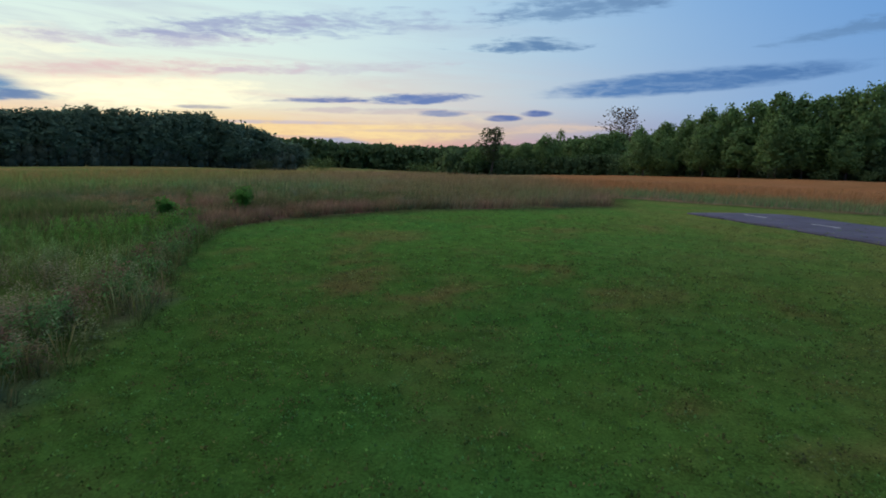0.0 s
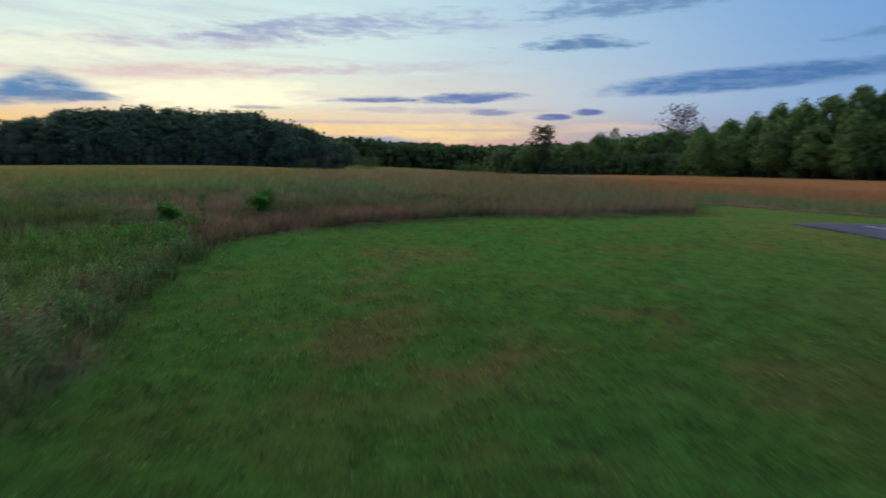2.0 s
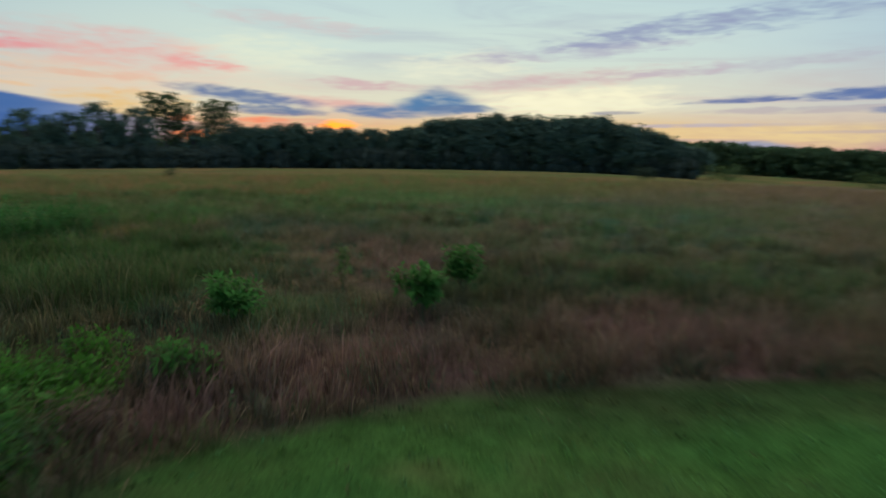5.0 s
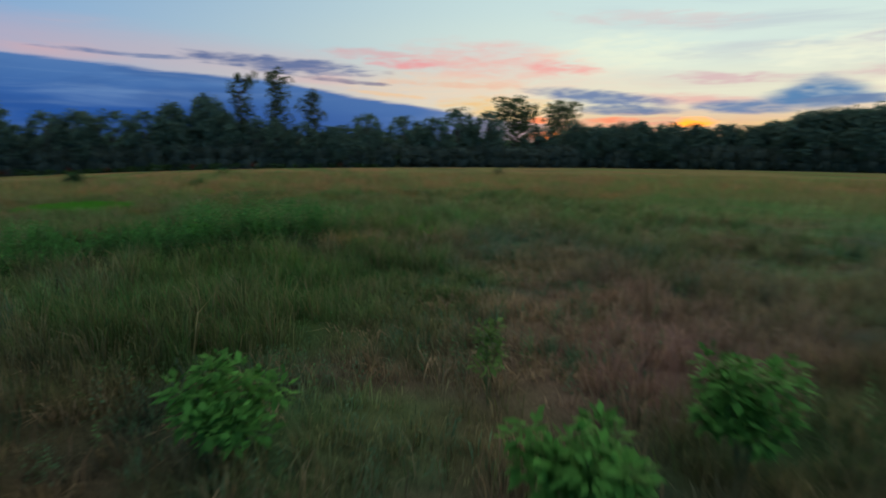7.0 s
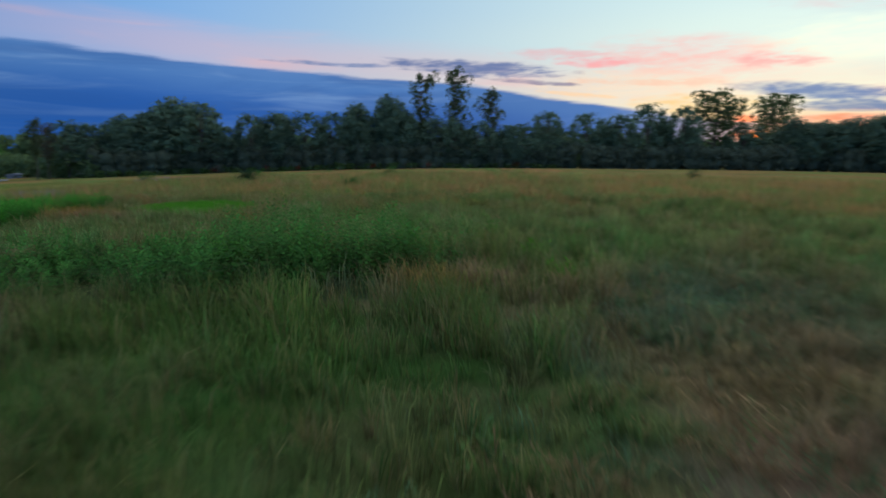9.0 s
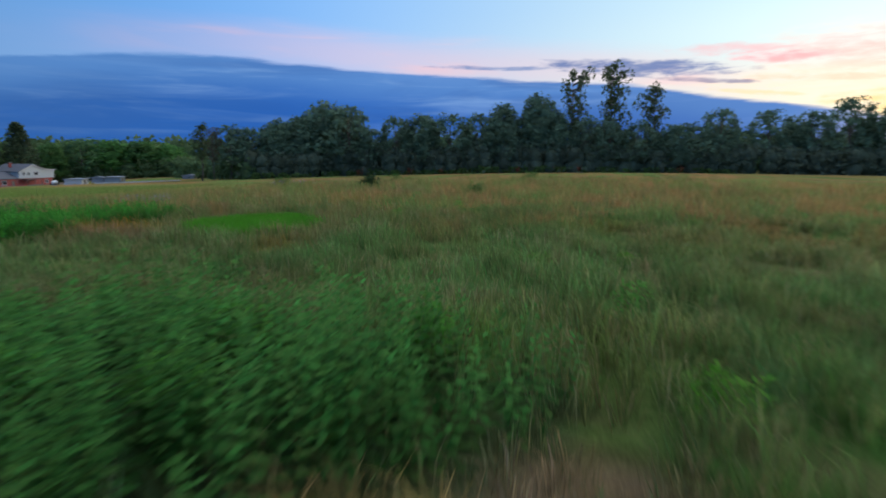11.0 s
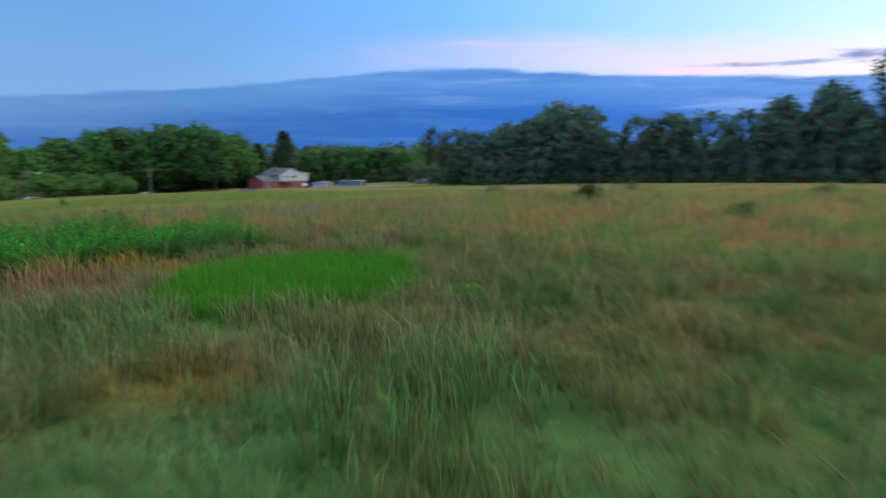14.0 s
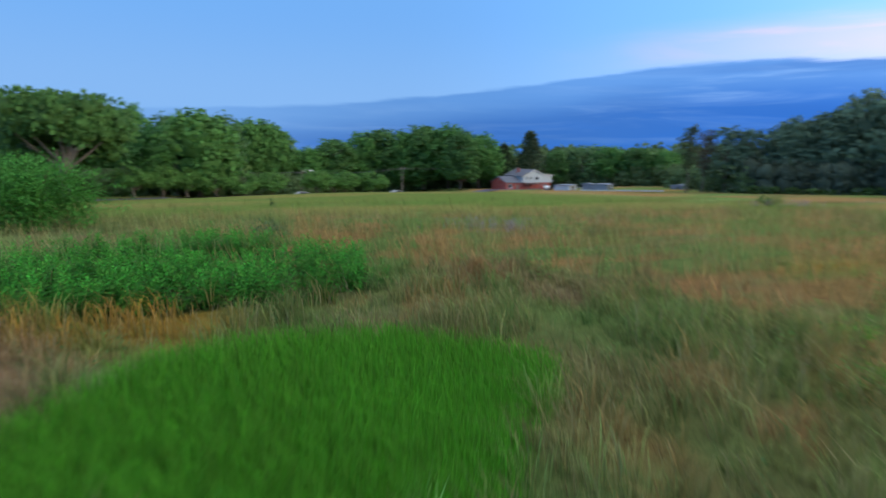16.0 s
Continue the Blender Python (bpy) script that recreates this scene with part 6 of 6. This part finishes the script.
# ---------------------------------------------------------------- the house
def window(parent, name, cx, cz, w, h, face, at, label="white framed window"):
    """A window proud of a wall: frame with a pane and a bar. face 'n' looks to +y, 'e' to +x."""
    def slab(a0, z0, a1, z1, d0, d1):
        return boxed(a0, at + d0, z0, a1, at + d1, z1) if face == "n" else boxed(at + d0, a0, z0, at + d1, a1, z1)
    bm = bmesh.new()
    for a0, z0, a1, z1 in ((cx - w / 2, cz - h / 2, cx + w / 2, cz - h / 2 + 0.1), (cx - w / 2, cz + h / 2 - 0.1, cx + w / 2, cz + h / 2),
                           (cx - w / 2, cz - h / 2 + 0.1, cx - w / 2 + 0.1, cz + h / 2 - 0.1), (cx + w / 2 - 0.1, cz - h / 2 + 0.1, cx + w / 2, cz + h / 2 - 0.1),
                           (cx - 0.03, cz - h / 2 + 0.1, cx + 0.03, cz + h / 2 - 0.1)):
        args = (a0, at + 0.01, z0, a1, at + 0.07, z1) if face == "n" else (at + 0.01, a0, z0, at + 0.07, a1, z1)
        box(bm, *args)
    fr = part(name, bm, PAINT_WHITE, parent, label)
    part("pane", slab(cx - w / 2 + 0.1, cz - h / 2 + 0.1, cx + w / 2 - 0.1, cz + h / 2 - 0.1, 0.005, 0.025), GLASS, fr, "dark reflecting glass pane")
    part("sill", slab(cx - w / 2 - 0.08, cz - h / 2 - 0.08, cx + w / 2 + 0.08, cz - h / 2, 0.01, 0.14), PAINT_WHITE, fr)


def roof_slab(axis, a, b, ridge, eave0, eave1, thick=0.22, over=0.45):
    """Two slopes from a ridge (across, height) to two eaves, run along an axis."""
    (r, h), (e0, h0), (e1, h1) = ridge, eave0, eave1
    k0, k1 = (h - h0) / (r - e0), (h1 - h) / (e1 - r)
    s0, s1 = (e0 - over, h0 - over * k0), (e1 + over, h1 + over * k1)
    return prism([s0, (r, h), s1, (s1[0], s1[1] + thick), (r, h + thick), (s0[0], s0[1] + thick)], axis, a - over, b + over)


def house():
    base = new("brick_house")
    gx, gy = -143.9, -121.0
    base.location = (gx, gy, height(gx, gy) - 0.45)
    base.scale = (0.77, 0.77, 0.80)
    base.rotation_euler = (0, 0, radians(4))
    # wing with its gable to the east; main block with its gable to the north; local x runs east, y north
    part("wing_wall", prism([(-10, 0), (0, 0), (0, 3.0), (-5, 4.9), (-10, 3.0)], "x", -7.4, 0), BRICK, base, "red brick wing with a gabled end")
    part("wing_roof", roof_slab("x", -7.4, 0, (-5, 4.9), (-10, 3.0), (0, 3.0)), SHINGLE, base, "grey shingled gable roof")
    part("lower_wall", boxed(-20.5, -11.5, 0, -7.4, 0.02, 2.95), BRICK, base, "red brick lower storey")
    part("upper_wall", prism([(-20.9, 2.95), (-7.2, 2.95), (-7.2, 5.3), (-12.4, 7.5), (-16.5, 5.95), (-20.9, 5.6)], "y", -11.7, 0.35), SIDING, base, "white sided upper storey")
    part("main_roof", prism([(-7.2 + 0.5, 5.1), (-7.2 + 0.5, 5.3), (-12.4, 7.75), (-16.5, 6.2), (-21.4, 5.8), (-21.4, 5.58), (-16.5, 5.97), (-12.4, 7.52)], "y", -12.1, 0.8), SHINGLE, base, "grey shingled roof")
    part("gable_trim", prism([(-7.0, 5.12), (-7.0, 5.32), (-12.4, 7.66), (-16.5, 6.12), (-21.2, 5.74), (-21.2, 5.5), (-16.5, 5.9), (-12.4, 7.4)], "y", 0.82, 0.9), PAINT_WHITE, base, "white verge board")
    ch = part("chimney", boxed(-10.0, -6.6, 5.5, -9.3, -5.8, 8.1, 0.03), BRICK, base, "red brick chimney")
    part("chimney_cap", boxed(-10.1, -6.7, 8.1, -9.2, -5.7, 8.22), SHED_GREY, ch)
    window(base, "window", -1.9, 1.75, 1.8, 1.4, "n", 0.0)
    window(base, "window", -9.0, 4.5, 0.9, 1.2, "n", 0.35)
    window(base, "window", -10.8, 4.5, 0.9, 1.2, "n", 0.35)
    window(base, "window", -13.7, 4.5, 1.8, 1.2, "n", 0.35)
    window(base, "window", -18.0, 1.7, 1.4, 1.2, "n", 0.02)
    door = part("door", boxed(-5.6, 0.0, 0.1, -4.6, 0.06, 2.15, 0.01), TIMBER, base, "dark timber back door")
    part("handle", boxed(-4.8, 0.06, 1.05, -4.7, 0.12, 1.15, 0.01), DARK, door)
    patio = part("patio_roof", boxed(-13.6, 0.36, 2.55, -7.6, 3.4, 2.7, 0.02), DARK, base, "dark flat patio cover")
    for px in (-13.4, -10.6, -7.8):
        part("patio_post", boxed(px - 0.07, 3.1, 0, px + 0.07, 3.24, 2.55), DARK, base)
    part("patio_wall", boxed(-13.6, 3.25, 0, -7.6, 3.4, 0.95), TIMBER, base, "dark timber patio screen")
    tagged(base, "split-level red brick house with white upper storey and grey roof", "house")


house()


def shed(x, y, turn, w, d, h, mat, label, lean=0.35):
    base = new("shed")
    base.location = (x, y, height(x, y) - 0.1)
    base.rotation_euler = (0, 0, radians(turn))
    part("wall", boxed(-w / 2, -d / 2, 0, w / 2, d / 2, h), mat, base)
    part("roof", prism([(-d / 2 - 0.3, h), (d / 2 + 0.3, h + 0.02), (d / 2 + 0.3, h + 0.16), (0, h + lean + 0.12), (-d / 2 - 0.3, h + 0.14)], "x", -w / 2 - 0.3, w / 2 + 0.3), SHED_GREY, base, "low shallow roof")
    door = part("door", boxed(-w * 0.1, d / 2, 0.05, w * 0.16, d / 2 + 0.06, h * 0.86), TIMBER, base, "dark boarded shed door")
    part("latch", boxed(w * 0.11, d / 2 + 0.06, h * 0.42, w * 0.13, d / 2 + 0.09, h * 0.46), DARK, door)
    window(base, "window", -w * 0.3, h * 0.6, w * 0.16, h * 0.32, "n", d / 2)
    return tagged(base, label, "shed")


shed(-153.1, -105.2, 35, 6.0, 4.0, 1.45, PAINT_WHITE, "white painted garden shed beside the house", 0.12)
shed(-168.3, -108.6, 35, 6.4, 4.0, 1.5, SHED_GREY, "grey boarded shed with a pale flat roof", 0.12)
shed(-166.6, -113.0, 35, 2.0, 3.0, 1.5, SHED_GREY, "small grey shed beside a larger one")
shed(-183.0, -94.7, 30, 5.4, 3.4, 1.0, SHED_GREY, "low grey shed under the hedgerow")


def tank(x, y):
    base = new("propane_tank")
    base.location = (x, y, height(x, y))
    base.rotation_euler = (0, 0, radians(35))
    pts = [((-1.3, 0, 0.75), 0.05), ((-1.25, 0, 0.75), 0.3), ((-1.05, 0, 0.75), 0.46), ((1.05, 0, 0.75), 0.46), ((1.25, 0, 0.75), 0.3), ((1.3, 0, 0.75), 0.05)]
    v, f = tubes([[(np.array(p), r) for p, r in pts]], 14)
    part("vessel", sheet("vessel", v, f, TANK, None, True), TANK, base, "pale rounded steel vessel")
    for px in (-0.8, 0.8):
        part("saddle", boxed(px - 0.1, -0.35, 0, px + 0.1, 0.35, 0.36), SHED_GREY, base)
    tagged(base, "white propane tank beside the shed", "tank")


tank(-148.6, -107.4)


def fence(x0, y0, x1, y1, n, high):
    base = new("board_fence")
    base.location = (x0, y0, 0)
    dx, dy = (x1 - x0) / n, (y1 - y0) / n
    for i in range(n):
        a, b = np.array((dx * i, dy * i)), np.array((dx * (i + 1), dy * (i + 1)))
        za, zb = height(x0 + a[0], y0 + a[1]), height(x0 + b[0], y0 + b[1])
        part("post", boxed(a[0] - 0.06, a[1] - 0.06, za - 0.1, a[0] + 0.06, a[1] + 0.06, za + high + 0.08), PAINT_WHITE, base)
        for j in range(3):
            bm = bmesh.new()
            z = high * (0.15 + 0.28 * j)
            t = high * 0.25
            v = [bm.verts.new(p) for p in ((a[0], a[1] + 0.08, za + z), (b[0], b[1] + 0.08, zb + z), (b[0], b[1] + 0.08, zb + z + t), (a[0], a[1] + 0.08, za + z + t),
                                           (a[0], a[1] + 0.12, za + z), (b[0], b[1] + 0.12, zb + z), (b[0], b[1] + 0.12, zb + z + t), (a[0], a[1] + 0.12, za + z + t))]
            for q in ((0, 1, 2, 3), (7, 6, 5, 4), (0, 4, 5, 1), (3, 2, 6, 7), (0, 3, 7, 4), (1, 5, 6, 2)):
                bm.faces.new([v[k_] for k_ in q])
            bmesh.ops.recalc_face_normals(bm, faces=bm.faces)
            part("board", bm, PAINT_WHITE, base)
    tagged(base, "low white board fence at the end of the yard", "fence")


fence(-153.0, -98.5, -163.8, -81.0, 9, 0.34)


def pole(x, y, high, lamp):
    base = new("utility_pole")
    base.location = (x, y, height(x, y) - 0.1)
    v, f = tubes([[(np.array((0, 0, 0.0)), 0.17), (np.array((0, 0, high)), 0.11)]], 8)
    part("pole", sheet("pole", v, f, TIMBER, None, True), TIMBER, base, "weathered timber mast")
    arm = part("cross_arm", boxed(-1.1, -0.06, high - 0.9, 1.1, 0.06, high - 0.75, 0.01), TIMBER, base)
    for px in (-0.95, 0.0, 0.95):
        part("insulator", boxed(px - 0.05, -0.05, high - 0.75, px + 0.05, 0.05, high - 0.58, 0.015), TANK, arm)
    if lamp:
        v, f = tubes([[(np.array((0, 0, high - 0.45)), 0.04), (np.array((-0.9, 0.5, high - 0.15)), 0.04), (np.array((-1.8, 1.0, high - 0.15)), 0.035)]], 6)
        br = part("lamp_bracket", sheet("lamp_bracket", v, f, TANK, None, True), TANK, base)
        part("lamp_head", boxed(-2.4, 0.85, high - 0.3, -1.6, 1.25, high - 0.1, 0.04), TANK, br, "pale street lamp head")
    tagged(base, "weathered utility pole by the road", "utility pole", "utility poles")


POLES = [(-58.0, -111.5, 7.0), (-85.9, -119.5, 6.6), (-115.0, -128.1, 7.9), (-143.0, -137.0, 8.0)]
for i, (px, py, ph) in enumerate(POLES):
    pole(px, py, ph, i == 1)
for n, off in enumerate((-0.95, 0.0, 0.95)):
    paths = []
    for (ax, ay, ah), (bx, by, bh) in zip(POLES, POLES[1:]):
        a = np.array((ax + off, ay, height(ax, ay) + ah - 0.65))
        b = np.array((bx + off, by, height(bx, by) + bh - 0.65))
        paths.append([(a + (b - a) * s - np.array((0, 0, 0.7 * 4 * s * (1 - s))), 0.018) for s in np.linspace(0, 1, 9)])
    v, f = tubes(paths, 4)
    w = new("overhead_cable", sheet("overhead_cable", v, f, DARK))
    tagged(w, "thin dark overhead cable between utility poles", "cable", "overhead cables")


def road():
    p = line([(20, -92), (-40, -97), (-80, -102), (-110, -109), (-140, -118), (-190, -140), (-300, -190)], 4.0)
    d = np.gradient(p, axis=0)
    d /= np.linalg.norm(d, axis=1, keepdims=True)
    s = np.stack([-d[:, 1], d[:, 0]], 1)
    v = [(q[0] + n_[0] * w, q[1] + n_[1] * w, height(q[0] + n_[0] * w, q[1] + n_[1] * w) + 0.05) for q, n_ in zip(p - s * 2.0, s) for w in (-3.2, 0, 3.2)]
    i = np.arange(len(v)).reshape(-1, 3)
    f = np.stack([i[:-1, :-1], i[:-1, 1:], i[1:, 1:], i[1:, :-1]], -1).reshape(-1, 4)
    tagged(new("road", sheet("road", np.array(v), f, ASPHALT, None, True)), "grey country road behind the mown field", "road", kind="structure")


def car(x, y, turn, paint, label):
    base = new("car")
    base.location = (x, y, height(x, y) + 0.06)
    base.rotation_euler = (0, 0, radians(turn))
    outline = [(-2.2, 0.35), (2.15, 0.35), (2.25, 0.6), (2.1, 0.82), (1.2, 0.95), (0.55, 1.38), (-0.9, 1.42), (-1.75, 1.0), (-2.2, 0.95)]
    bm = prism(outline, "y", -0.88, 0.88)
    for v in bm.verts:
        if v.co.z > 1.0:
            v.co.y *= 0.78
    part("body", bm, paint, base)
    for sy in (-1, 1):
        gl = prism([(0.95, 0.98), (0.45, 1.33), (-0.85, 1.36), (-1.5, 1.0)], "y", sy * 0.80, sy * 0.86)
        part("side_window", gl, GLASS, base, "dark car window")
        part("tail_light", boxed(-2.24, sy * 0.82, 0.72, -2.12, sy * 0.5, 0.9, 0.02), RED_LAMP, base, "red tail light")
        part("headlight", boxed(2.1, sy * 0.82, 0.62, 2.24, sy * 0.5, 0.78, 0.02), TANK, base, "clear headlight")
        for wx in (-1.35, 1.35):
            v, f = tubes([[(np.array((wx, sy * 0.68, 0.32)), 0.02), (np.array((wx, sy * 0.68, 0.32)), 0.32), (np.array((wx, sy * 0.90, 0.32)), 0.32), (np.array((wx, sy * 0.90, 0.32)), 0.19)]], 14)
            wh = part("wheel", sheet("wheel", v, f, RUBBER), RUBBER, base, "black tyre")
            v, f = tubes([[(np.array((wx, sy * 0.86, 0.32)), 0.195), (np.array((wx, sy * 0.905, 0.32)), 0.15), (np.array((wx, sy * 0.905, 0.32)), 0.01)]], 10)
            part("rim", sheet("rim", v, f, TANK), TANK, wh, "grey wheel rim")
    tagged(base, label, "car")


road()
car(-107.7, -111.2, 199, CAR_SILVER, "silver saloon car on the country road")
car(-83.5, -105.0, 193, CAR_SILVER, "pale saloon car with red tail lights on the country road")


def mower():
    base = new("garden_tractor")
    gx, gy = -152.5, -112.5
    base.location = (gx, gy, height(gx, gy))
    part("hood", boxed(0.0, -0.3, 0.35, 0.9, 0.3, 0.85, 0.06), RED_PAINT, base, "red tractor hood")
    part("seat", boxed(-0.75, -0.25, 0.6, -0.35, 0.25, 1.05, 0.06), DARK, base)
    part("deck", boxed(-0.8, -0.45, 0.25, 0.2, 0.45, 0.5, 0.04), RED_PAINT, base)
    for wx, r in ((-0.6, 0.32), (0.6, 0.22)):
        for sy in (-1, 1):
            v, f = tubes([[(np.array((wx, sy * 0.35, r)), 0.02), (np.array((wx, sy * 0.35, r)), r), (np.array((wx, sy * 0.55, r)), r), (np.array((wx, sy * 0.55, r)), 0.02)]], 12)
            part("wheel", sheet("wheel", v, f, RUBBER), RUBBER, base, "black tyre")
    tagged(base, "small red garden tractor parked beside the house", "tractor")


mower()
